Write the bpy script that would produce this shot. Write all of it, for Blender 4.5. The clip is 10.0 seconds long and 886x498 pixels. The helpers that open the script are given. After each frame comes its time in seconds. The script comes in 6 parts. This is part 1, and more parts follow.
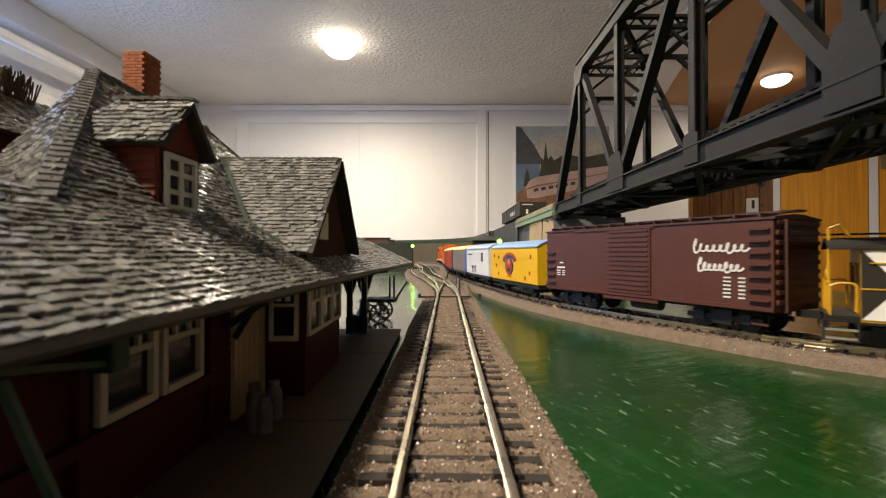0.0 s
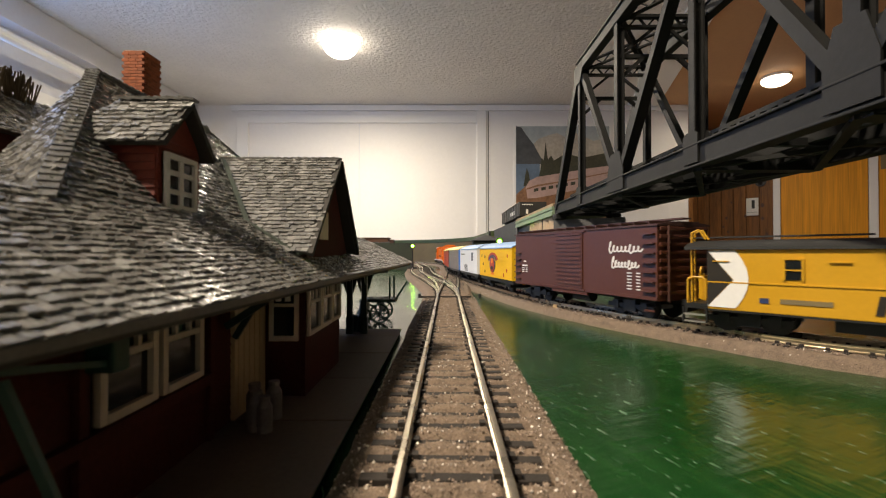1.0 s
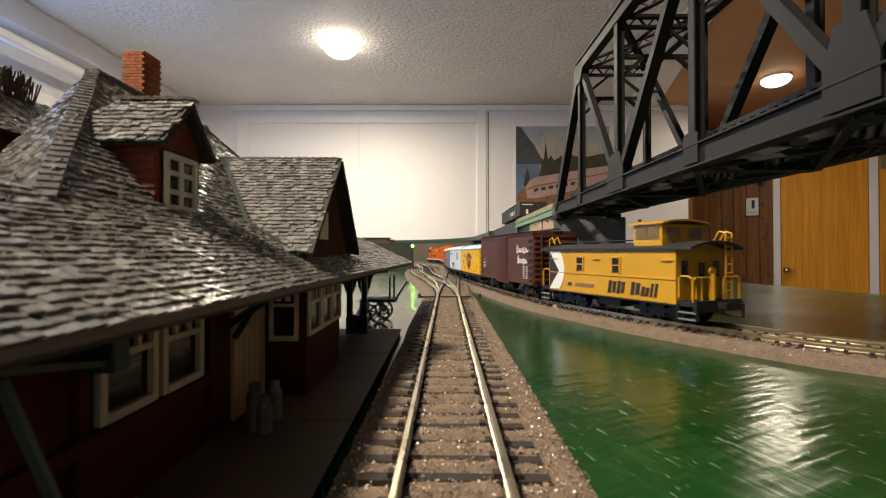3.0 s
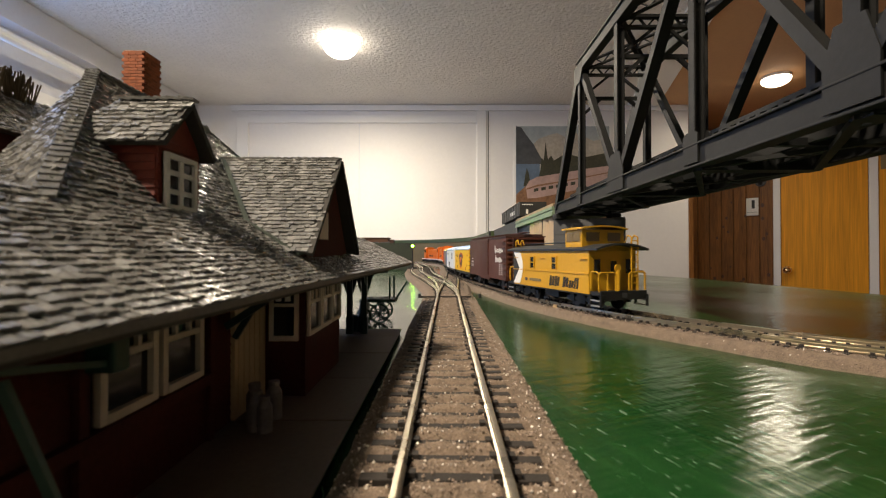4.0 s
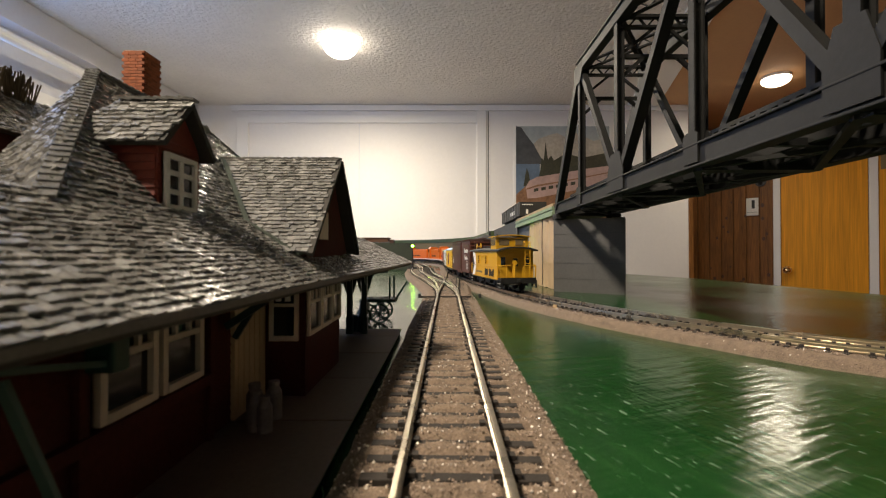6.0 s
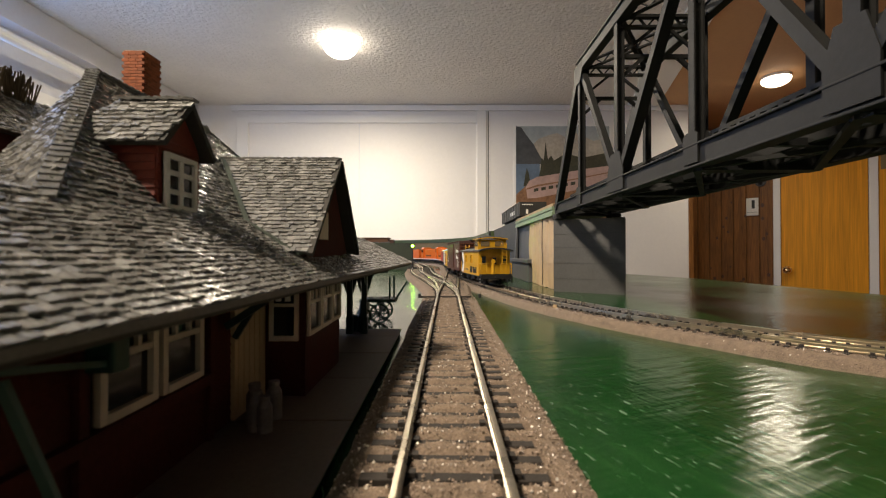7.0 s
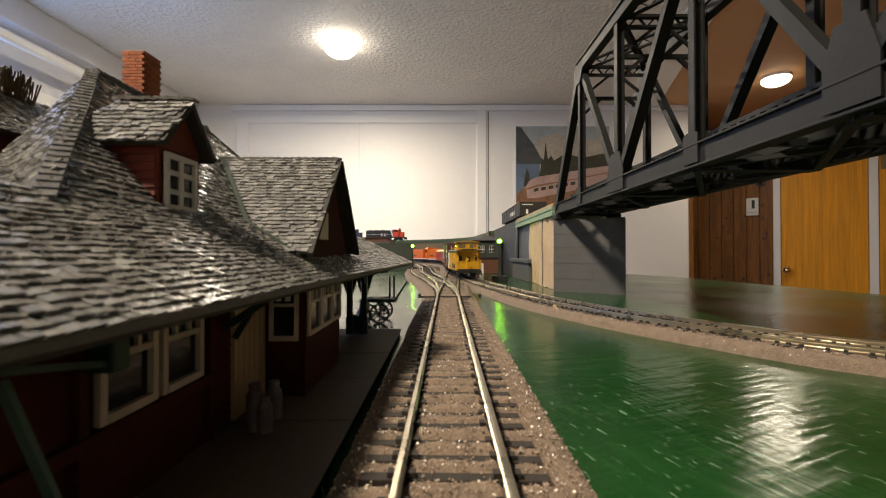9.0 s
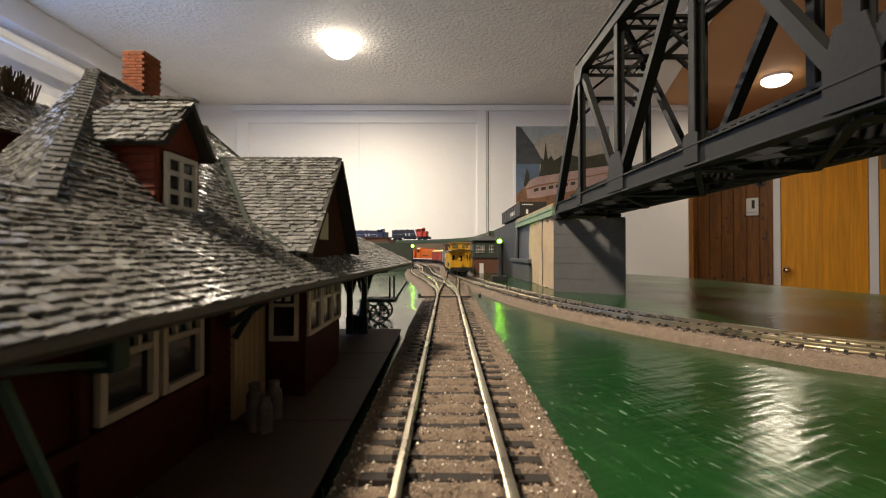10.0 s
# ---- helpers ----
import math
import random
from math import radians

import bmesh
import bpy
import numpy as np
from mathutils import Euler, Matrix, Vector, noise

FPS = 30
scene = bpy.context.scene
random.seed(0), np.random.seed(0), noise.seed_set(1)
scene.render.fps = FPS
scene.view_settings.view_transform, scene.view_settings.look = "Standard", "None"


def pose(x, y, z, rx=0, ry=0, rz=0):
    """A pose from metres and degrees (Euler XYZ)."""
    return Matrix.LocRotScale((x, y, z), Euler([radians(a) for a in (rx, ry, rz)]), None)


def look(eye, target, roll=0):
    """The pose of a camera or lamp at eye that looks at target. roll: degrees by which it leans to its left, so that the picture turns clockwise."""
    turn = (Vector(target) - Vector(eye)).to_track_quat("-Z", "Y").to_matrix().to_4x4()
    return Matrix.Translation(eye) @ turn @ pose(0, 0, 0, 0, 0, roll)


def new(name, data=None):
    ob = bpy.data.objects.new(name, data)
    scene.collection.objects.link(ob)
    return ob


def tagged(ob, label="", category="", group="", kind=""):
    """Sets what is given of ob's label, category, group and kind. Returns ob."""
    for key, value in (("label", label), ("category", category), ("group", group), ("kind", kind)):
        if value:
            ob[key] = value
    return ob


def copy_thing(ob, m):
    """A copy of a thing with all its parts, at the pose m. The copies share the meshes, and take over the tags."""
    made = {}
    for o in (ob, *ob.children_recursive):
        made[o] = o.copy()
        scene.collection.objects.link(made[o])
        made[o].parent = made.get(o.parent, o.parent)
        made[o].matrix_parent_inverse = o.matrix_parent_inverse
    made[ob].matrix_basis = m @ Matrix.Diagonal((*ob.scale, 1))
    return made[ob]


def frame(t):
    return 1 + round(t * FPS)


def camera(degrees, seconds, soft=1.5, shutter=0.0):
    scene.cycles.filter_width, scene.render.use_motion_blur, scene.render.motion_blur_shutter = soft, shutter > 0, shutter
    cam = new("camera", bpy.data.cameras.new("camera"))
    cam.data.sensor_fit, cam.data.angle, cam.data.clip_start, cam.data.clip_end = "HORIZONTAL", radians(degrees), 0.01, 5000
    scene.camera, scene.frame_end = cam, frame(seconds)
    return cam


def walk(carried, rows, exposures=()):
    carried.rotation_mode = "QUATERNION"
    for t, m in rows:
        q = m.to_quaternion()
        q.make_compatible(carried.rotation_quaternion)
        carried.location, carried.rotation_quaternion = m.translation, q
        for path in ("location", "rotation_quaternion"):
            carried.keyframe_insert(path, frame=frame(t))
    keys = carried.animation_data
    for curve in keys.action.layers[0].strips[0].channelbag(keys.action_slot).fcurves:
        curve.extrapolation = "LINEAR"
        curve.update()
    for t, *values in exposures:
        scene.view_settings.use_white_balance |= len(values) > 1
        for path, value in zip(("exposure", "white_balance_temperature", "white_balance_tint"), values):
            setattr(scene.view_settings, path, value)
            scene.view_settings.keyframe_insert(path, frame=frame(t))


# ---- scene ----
EYE = (0.0, 0.0, 0.0426)          # z = 0 is the top of the layout table, HO scale models on it
FLOOR, CEIL = -1.0, 1.443
cam = camera(91.77, 10.0, soft=1.15, shutter=0.5)
cam.data.dof.use_dof, cam.data.dof.focus_distance, cam.data.dof.aperture_fstop = True, 0.50, 48.0
walk(cam, [(0.0, look(EYE, (0, 1, 0.0426 + 0.0092))), (10.0, look(EYE, (0, 1, 0.0426 + 0.0092)))],
     exposures=[(0.0, 0.0), (10.0, 0.0)])

# ---------------------------------------------------------------- light
world = bpy.data.worlds.new("world")
world.use_nodes = True
scene.world = world
wn = world.node_tree.nodes
sky = wn.new("ShaderNodeTexSky")
sky.sky_type, sky.sun_disc, sky.sun_elevation, sky.sun_rotation = "NISHITA", False, radians(25), radians(250)
world.node_tree.links.new(sky.outputs[0], wn["Background"].inputs[0])
wn["Background"].inputs[1].default_value = 0.12


def lamp(name, x, y, z, power, size, color=(1.0, 0.86, 0.66)):
    d = bpy.data.lights.new(name, "AREA")
    d.shape, d.size, d.energy, d.color = "DISK", size, power, color
    ob = new(name, d)
    ob.matrix_basis = pose(x, y, z)
    return ob


MAIN = (-0.68, 2.83)
RIGHT = (2.63, 3.38)
BACK = (-0.79, -0.30)
lamp("lamp_light", MAIN[0], MAIN[1], CEIL - 0.085, 57, 0.15)
lamp("lamp_light", RIGHT[0], RIGHT[1], CEIL - 0.075, 10, 0.24, (1.0, 0.86, 0.66))
lamp("lamp_light", BACK[0], BACK[1], CEIL - 0.085, 60, 0.22)
d = bpy.data.lights.new("window_daylight", "AREA")
d.shape, d.size, d.size_y, d.energy, d.color = "RECTANGLE", 1.3, 0.8, 24, (0.28, 0.48, 1.0)
ob = new("window_daylight", d)
ob.matrix_basis = look((-2.42, 1.5, 0.85), (0, 2.2, 1.15))


# ---------------------------------------------------------------- materials
def mat(name, color, rough=0.6, metal=0.0, var=0.25, scale=60.0, fine=600.0, bump=0.0, bump_scale=None, coat=0.0,
        dirt=None, dirt_amount=0.0, random_piece=0.0, emit=0.0, stretch=None, spec=0.5, dist=0.0004):
    m = bpy.data.materials.new(name)
    m.use_nodes = True
    nt = m.node_tree
    n, l = nt.nodes, nt.links
    b = n["Principled BSDF"]
    b.inputs["Roughness"].default_value, b.inputs["Metallic"].default_value = rough, metal
    b.inputs["Coat Weight"].default_value = coat
    b.inputs["Specular IOR Level"].default_value = spec
    tc = n.new("ShaderNodeTexCoord")
    src = tc.outputs["Object"]
    if stretch:
        mp = n.new("ShaderNodeMapping")
        mp.inputs["Scale"].default_value = stretch
        l.new(src, mp.inputs[0])
        src = mp.outputs[0]

    def noise_tex(sc, detail=4):
        t = n.new("ShaderNodeTexNoise")
        t.inputs["Scale"].default_value, t.inputs["Detail"].default_value = sc, detail
        l.new(src, t.inputs["Vector"])
        return t.outputs["Fac"]

    a, c = noise_tex(scale), noise_tex(fine)
    add = n.new("ShaderNodeMath")
    add.operation = "ADD"
    l.new(a, add.inputs[0]), l.new(c, add.inputs[1])
    mr = n.new("ShaderNodeMapRange")
    mr.inputs["From Min"].default_value, mr.inputs["From Max"].default_value = 0.6, 1.4
    mr.inputs["To Min"].default_value, mr.inputs["To Max"].default_value = 1 - var, 1 + var
    l.new(add.outputs[0], mr.inputs[0])
    value = mr.outputs[0]
    if random_piece:
        info = n.new("ShaderNodeObjectInfo")
        geo = n.new("ShaderNodeNewGeometry")
        s = n.new("ShaderNodeMath")
        s.operation = "ADD"
        l.new(info.outputs["Random"], s.inputs[0]), l.new(geo.outputs["Random Per Island"], s.inputs[1])
        f = n.new("ShaderNodeMath")
        f.operation = "FRACT"
        l.new(s.outputs[0], f.inputs[0])
        r2 = n.new("ShaderNodeMapRange")
        r2.inputs["To Min"].default_value, r2.inputs["To Max"].default_value = 1 - random_piece, 1 + random_piece
        l.new(f.outputs[0], r2.inputs[0])
        mu = n.new("ShaderNodeMath")
        mu.operation = "MULTIPLY"
        l.new(value, mu.inputs[0]), l.new(r2.outputs[0], mu.inputs[1])
        value = mu.outputs[0]
    vm = n.new("ShaderNodeVectorMath")
    vm.operation = "SCALE"
    vm.inputs[0].default_value = color
    l.new(value, vm.inputs["Scale"])
    col = vm.outputs[0]
    if dirt:
        mix = n.new("ShaderNodeMix")
        mix.data_type = "RGBA"
        r3 = n.new("ShaderNodeMapRange")
        r3.inputs["From Min"].default_value, r3.inputs["From Max"].default_value = 0.5, 0.75
        r3.inputs["To Max"].default_value = dirt_amount
        l.new(noise_tex(scale * 2.3, 6), r3.inputs[0])
        l.new(r3.outputs[0], mix.inputs[0])
        l.new(col, mix.inputs[6])
        mix.inputs[7].default_value = (*dirt, 1)
        col = mix.outputs[2]
    l.new(col, b.inputs["Base Color"])
    rr = n.new("ShaderNodeMapRange")
    rr.inputs["To Min"].default_value, rr.inputs["To Max"].default_value = max(0.02, rough - 0.1), min(1, rough + 0.12)
    l.new(a, rr.inputs[0])
    l.new(rr.outputs[0], b.inputs["Roughness"])
    if bump:
        bp = n.new("ShaderNodeBump")
        bp.inputs["Strength"].default_value, bp.inputs["Distance"].default_value = bump, dist
        l.new(noise_tex(bump_scale or fine, 5), bp.inputs["Height"])
        l.new(bp.outputs[0], b.inputs["Normal"])
    if emit:
        b.inputs["Emission Color"].default_value = (*color, 1)
        b.inputs["Emission Strength"].default_value = emit
    return m


M = dict(
    wall=mat("white wall paint", (0.78, 0.76, 0.73), 0.55, var=0.03, scale=1.5, fine=40, bump=0.1, bump_scale=150, dist=0.001),
    trim=mat("white trim paint", (0.8, 0.79, 0.76), 0.4, var=0.04, scale=4, fine=90),
    soffit=mat("pale painted wall", (0.66, 0.66, 0.68), 0.6, var=0.04, scale=3, fine=50),
    ceiling=mat("textured ceiling plaster", (0.76, 0.74, 0.7), 0.7, var=0.06, scale=4, fine=30, bump=1.0, bump_scale=46, dist=0.016),
    tan=mat("tan ceiling panel", (0.62, 0.36, 0.18), 0.7, var=0.05, scale=4, fine=30, bump=0.2, bump_scale=26, dist=0.004),
    floor=mat("brown carpet", (0.16, 0.12, 0.09), 0.95, var=0.3, scale=8, fine=300),
    panel_wood=mat("dark knotty pine", (0.21, 0.088, 0.022), 0.5, spec=0.3, var=0.6, scale=3, fine=14, stretch=(9, 9, 0.6)),
    knot=mat("dark wood knot", (0.075, 0.026, 0.010), 0.4, var=0.4, scale=60, fine=200),
    door_wood=mat("varnished honey wood", (0.72, 0.31, 0.018), 0.5, spec=0.25, var=0.28, scale=3, fine=9, stretch=(12, 12, 0.35)),
    brass=mat("brass", (0.75, 0.5, 0.22), 0.25, 1.0, var=0.1),
    white=mat("white plastic", (0.8, 0.8, 0.78), 0.4, var=0.03),
    dark=mat("dark plastic", (0.015, 0.015, 0.017), 0.5, var=0.3),
    screen=mat("grey display", (0.1, 0.12, 0.1), 0.3, var=0.1),
    edge=mat("raw plywood edge", (0.35, 0.24, 0.13), 0.7, var=0.3, scale=40, fine=300),
    ballast=mat("brown cork and sand ballast", (0.17, 0.122, 0.088), 0.9, var=0.45, scale=300, fine=2600, bump=1.0, bump_scale=1900, dist=0.0006),
    stone=mat("ballast grains", (0.25, 0.19, 0.15), 0.25, var=0.3, scale=500, fine=4000, random_piece=0.6),
    mica=mat("pale shiny grains", (0.75, 0.68, 0.6), 0.2, var=0.15, scale=500, fine=4000, random_piece=0.3),
    tie=mat("dark brown plastic tie", (0.018, 0.013, 0.010), 0.8, var=0.4, scale=300, fine=1500, bump=0.3),
    rail=mat("nickel silver rail", (0.62, 0.55, 0.43), 0.28, 1.0, var=0.15, scale=100, fine=900),
    bridge=mat("dark grey moulded plastic", (0.014, 0.0138, 0.0138), 0.58, spec=0.2, var=0.2, scale=60, fine=500, bump=0.1),
    pier=mat("slate grey painted block", (0.076, 0.074, 0.076), 0.6, var=0.15, scale=60, fine=500, bump=0.2),
    # abutment grey taken down to imitate the shade inside an opening
    recess_shade=mat("slate board darkened as a shaded opening", (0.032, 0.034, 0.037), 0.7, var=0.2, scale=60, fine=500),
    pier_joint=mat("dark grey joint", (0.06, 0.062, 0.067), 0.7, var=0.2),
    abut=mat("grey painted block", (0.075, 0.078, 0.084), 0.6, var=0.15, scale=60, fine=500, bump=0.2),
    cloth=mat("cream cloth", (0.44, 0.32, 0.2), 0.9, var=0.1, scale=60, fine=900, bump=0.3),
    ply=mat("pale green layered board", (0.2, 0.27, 0.17), 0.7, var=0.15, scale=80, fine=500),
    deck=mat("olive green board", (0.06, 0.09, 0.035), 0.6, var=0.2, scale=20, fine=200),
    fascia=mat("ochre board", (0.19, 0.14, 0.065), 0.7, var=0.2, scale=20, fine=200),
    hill=mat("dark green board", (0.035, 0.045, 0.035), 0.7, var=0.3, scale=40, fine=300),
    shingle=mat("grey weathered shingle", (0.2, 0.192, 0.183), 0.24, coat=0.5, var=0.42, scale=220, fine=2500, bump=0.5, bump_scale=1500,
                random_piece=0.35, dist=0.0003, spec=0.9),
    shingle_cap=mat("grey ridge shingle", (0.11, 0.105, 0.098), 0.3, spec=0.8, var=0.35, scale=220, fine=2500, bump=0.6, bump_scale=2200, dist=0.0003),
    roof_under=mat("dark roof board", (0.03, 0.026, 0.022), 0.8, var=0.3, scale=200, fine=1500),
    fasciaboard=mat("weathered grey eave edge", (0.10, 0.092, 0.085), 0.6, var=0.3, scale=200, fine=1500),
    # station walls below the roofs: their shade is put into this darker red
    red_wall_shaded=mat("red clapboard darkened for shade", (0.06, 0.014, 0.009), 0.8, spec=0.15, var=0.3, scale=120, fine=1200, bump=0.2),
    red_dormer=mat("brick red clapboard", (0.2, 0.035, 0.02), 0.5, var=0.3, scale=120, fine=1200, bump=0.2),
    chimney=mat("orange red brick", (0.34, 0.088, 0.026), 0.6, var=0.25, scale=300, fine=1500, random_piece=0.25),
    mortar=mat("red mortar", (0.2, 0.05, 0.025), 0.8, var=0.2, scale=300, fine=1500),
    cream=mat("cream window trim", (0.55, 0.47, 0.36), 0.5, var=0.1, scale=200, fine=1500),
    cream_door=mat("cream door", (0.5, 0.36, 0.2), 0.55, var=0.12, scale=120, fine=1200),
    white_sash=mat("white window sash", (0.72, 0.68, 0.66), 0.45, var=0.08, scale=200, fine=1500),
    glass=mat("dark window glass", (0.012, 0.014, 0.015), 0.08, var=0.1, scale=50, fine=200),
    # beige tone imitates light seen through and reflected by the cupola panes
    light_filled_glass=mat("cupola window with light in its colour", (0.16, 0.115, 0.06), 0.12, var=0.25, scale=200, fine=800),
    green=mat("dark green paint", (0.008, 0.048, 0.031), 0.5, var=0.2, scale=200, fine=1200),
    green_dark=mat("blackish green paint", (0.010, 0.028, 0.022), 0.5, var=0.2, scale=200, fine=1200),
    platform=mat("grey platform board", (0.12, 0.085, 0.062), 0.6, var=0.2, scale=60, fine=900, bump=0.15, random_piece=0.12),
    tin=mat("dull milk can metal", (0.16, 0.14, 0.13), 0.5, 0.3, var=0.3, scale=300, fine=1200),
    boxcar=mat("oxide red boxcar paint", (0.078, 0.023, 0.012), 0.5, var=0.12, scale=60, fine=700, bump=0.08),
    boxcar_roof=mat("dark boxcar roof", (0.06, 0.025, 0.02), 0.6, var=0.25, scale=60, fine=700),
    yellow=mat("golden yellow caboose paint", (0.55, 0.29, 0.011), 0.42, var=0.07, scale=40, fine=600),
    van_yellow=mat("bright yellow van paint", (0.8, 0.47, 0.01), 0.4, var=0.07, scale=40, fine=600),
    orange=mat("orange paint", (0.75, 0.17, 0.012), 0.42, var=0.1, scale=40, fine=600),
    black=mat("black underframe", (0.012, 0.012, 0.012), 0.5, var=0.3, scale=100, fine=900),
    roof_black=mat("black roof", (0.022, 0.022, 0.022), 0.55, var=0.2, scale=100, fine=900),
    silver=mat("silver coupler and steps", (0.6, 0.58, 0.55), 0.35, 0.8, var=0.15),
    lettering=mat("white lettering", (0.78, 0.76, 0.74), 0.5, var=0.04),
    ink=mat("black lettering", (0.02, 0.016, 0.012), 0.5, var=0.1),
    van_white=mat("white van paint", (0.72, 0.73, 0.76), 0.45, var=0.05, scale=40, fine=600),
    blue_roof=mat("pale blue roof", (0.22, 0.36, 0.62), 0.45, var=0.08, scale=40, fine=600),
    blue=mat("bright blue paint", (0.06, 0.2, 0.6), 0.45, var=0.08),
    grey_van=mat("grey brown print", (0.2, 0.17, 0.16), 0.5, var=0.5, scale=200, fine=700),
    yellow_roof=mat("yellow roof", (0.75, 0.55, 0.12), 0.45, var=0.08),
    red=mat("red paint", (0.42, 0.04, 0.02), 0.45, var=0.1),
    brown=mat("brown paint", (0.12, 0.05, 0.03), 0.5, var=0.15),
    navy=mat("navy blue paint", (0.03, 0.045, 0.12), 0.45, var=0.1),
    cn_red=mat("red orange nose paint", (0.7, 0.07, 0.03), 0.4, var=0.06),
    signal_green=mat("lit green signal lens", (0.32, 1.0, 0.02), 0.3, var=0.0, emit=110.0),
    lamp_glow=mat("lit lamp diffuser", (1.0, 0.87, 0.7), 0.3, var=0.0, emit=9.0),
    lamp_glow_warm=mat("lit warm lamp diffuser", (1.0, 0.85, 0.65), 0.3, var=0.0, emit=4.5),
    brush=mat("dry brown brush", (0.13, 0.1, 0.06), 0.9, var=0.4, scale=60, fine=300, random_piece=0.4),
    p_sky=mat("poster sky", (0.36, 0.4, 0.4), 0.5, var=0.2, scale=6, fine=20),
    p_mount=mat("poster mountain", (0.07, 0.075, 0.08), 0.5, var=0.3, scale=8, fine=30),
    p_snow=mat("poster snow", (0.42, 0.38, 0.31), 0.5, var=0.25, scale=9, fine=40),
    p_forest=mat("poster forest", (0.05, 0.05, 0.03), 0.5, var=0.4, scale=20, fine=60),
    p_lake=mat("poster lake", (0.12, 0.17, 0.24), 0.5, var=0.2, scale=8, fine=30),
    p_train=mat("poster coach", (0.44, 0.3, 0.26), 0.5, var=0.2, scale=8, fine=30),
    p_ground=mat("poster ground", (0.24, 0.12, 0.06), 0.5, var=0.4, scale=16, fine=50),
)


def table_paint():
    """Glossy green brushed paint: fine ripples across, lighter specks and dust drawn out along the brush."""
    m = bpy.data.materials.new("glossy green painted board")
    m.use_nodes = True
    n, l = m.node_tree.nodes, m.node_tree.links
    b = n["Principled BSDF"]
    tc = n.new("ShaderNodeTexCoord")

    def stretched(turn, scale, detail, freq):
        r = n.new("ShaderNodeMapping")
        r.inputs["Rotation"].default_value = (0, 0, radians(turn))
        q = n.new("ShaderNodeMapping")
        q.inputs["Scale"].default_value = scale
        t = n.new("ShaderNodeTexNoise")
        t.inputs["Scale"].default_value, t.inputs["Detail"].default_value = freq, detail
        l.new(tc.outputs["Object"], r.inputs[0]), l.new(r.outputs[0], q.inputs[0]), l.new(q.outputs[0], t.inputs["Vector"])
        return t.outputs["Fac"]

    def ramp(src, a, c, d, e):
        r = n.new("ShaderNodeMapRange")
        for k, v in zip(("From Min", "From Max", "To Min", "To Max"), (a, c, d, e)):
            r.inputs[k].default_value = v
        l.new(src, r.inputs[0])
        return r.outputs[0]

    def mix(fac, a, c):
        x = n.new("ShaderNodeMix")
        x.data_type = "RGBA"
        l.new(fac, x.inputs[0])
        for k, v in ((6, a), (7, c)):
            if isinstance(v, tuple):
                x.inputs[k].default_value = (*v, 1)
            else:
                l.new(v, x.inputs[k])
        return x.outputs[2]
    blotch = stretched(0, (1, 1, 1), 5, 14)
    col = mix(ramp(blotch, 0.3, 0.7, 0, 1), (0.004, 0.028, 0.006), (0.008, 0.047, 0.009))
    brush = stretched(-20, (1, 0.12, 1), 4, 420)
    col = mix(ramp(brush, 0.5, 0.75, 0, 0.5), col, (0.02, 0.085, 0.018))
    speck = stretched(-20, (1, 0.2, 1), 2, 950)
    col = mix(ramp(speck, 0.66, 0.72, 0, 0.4), col, (0.25, 0.33, 0.26))
    l.new(col, b.inputs["Base Color"])
    l.new(ramp(blotch, 0.3, 0.7, 0.15, 0.24), b.inputs["Roughness"])
    h = stretched(-23, (0.16, 1, 1), 2, 260)
    h2 = stretched(-20, (1, 0.12, 1), 2, 520)
    h3 = stretched(30, (1, 0.6, 1), 3, 55)
    big = n.new("ShaderNodeMath")
    big.operation = "MULTIPLY_ADD"
    big.inputs[1].default_value = 0.8
    l.new(h3, big.inputs[0]), l.new(h, big.inputs[2])
    a = n.new("ShaderNodeMath")
    a.operation = "MULTIPLY_ADD"
    a.inputs[1].default_value = 0.35
    l.new(h2, a.inputs[0]), l.new(big.outputs[0], a.inputs[2])
    b.inputs["Specular IOR Level"].default_value = 0.36
    bp = n.new("ShaderNodeBump")
    bp.inputs["Strength"].default_value, bp.inputs["Distance"].default_value = 0.7, 0.0004
    l.new(a.outputs[0], bp.inputs["Height"])
    l.new(bp.outputs[0], b.inputs["Normal"])
    return m


M["table"] = table_paint()


# ---------------------------------------------------------------- mesh helpers
def link(name, bm, material, parent=None, label=""):
    me = bpy.data.meshes.new(name)
    bmesh.ops.recalc_face_normals(bm, faces=bm.faces)
    bm.to_mesh(me)
    bm.free()
    me.materials.append(M[material])
    ob = new(name, me)
    if parent is not None:
        ob.parent = parent
    if label:
        ob["label"] = label
    return ob


def part(name, bm, material, parent, label=""):
    return link(name, bm, material, parent, label)


def thing(name, label, category, group="", kind=""):
    return tagged(new(name), label, category, group, kind)


def hexa(bm, p):
    v = [bm.verts.new(q) for q in p]
    for f in ((0, 3, 2, 1), (4, 5, 6, 7), (0, 1, 5, 4), (1, 2, 6, 5), (2, 3, 7, 6), (3, 0, 4, 7)):
        bm.faces.new([v[i] for i in f])
    return v


def box(x0, x1, y0, y1, z0, z1, bm=None, bevel=0.0):
    bm = bm or bmesh.new()
    v = hexa(bm, [(x0, y0, z0), (x1, y0, z0), (x1, y1, z0), (x0, y1, z0), (x0, y0, z1), (x1, y0, z1), (x1, y1, z1), (x0, y1, z1)])
    if bevel:
        es = list({e for q in v for e in q.link_edges})
        bmesh.ops.bevel(bm, geom=es, offset=bevel, segments=2, affect="EDGES", profile=0.6)
    return bm


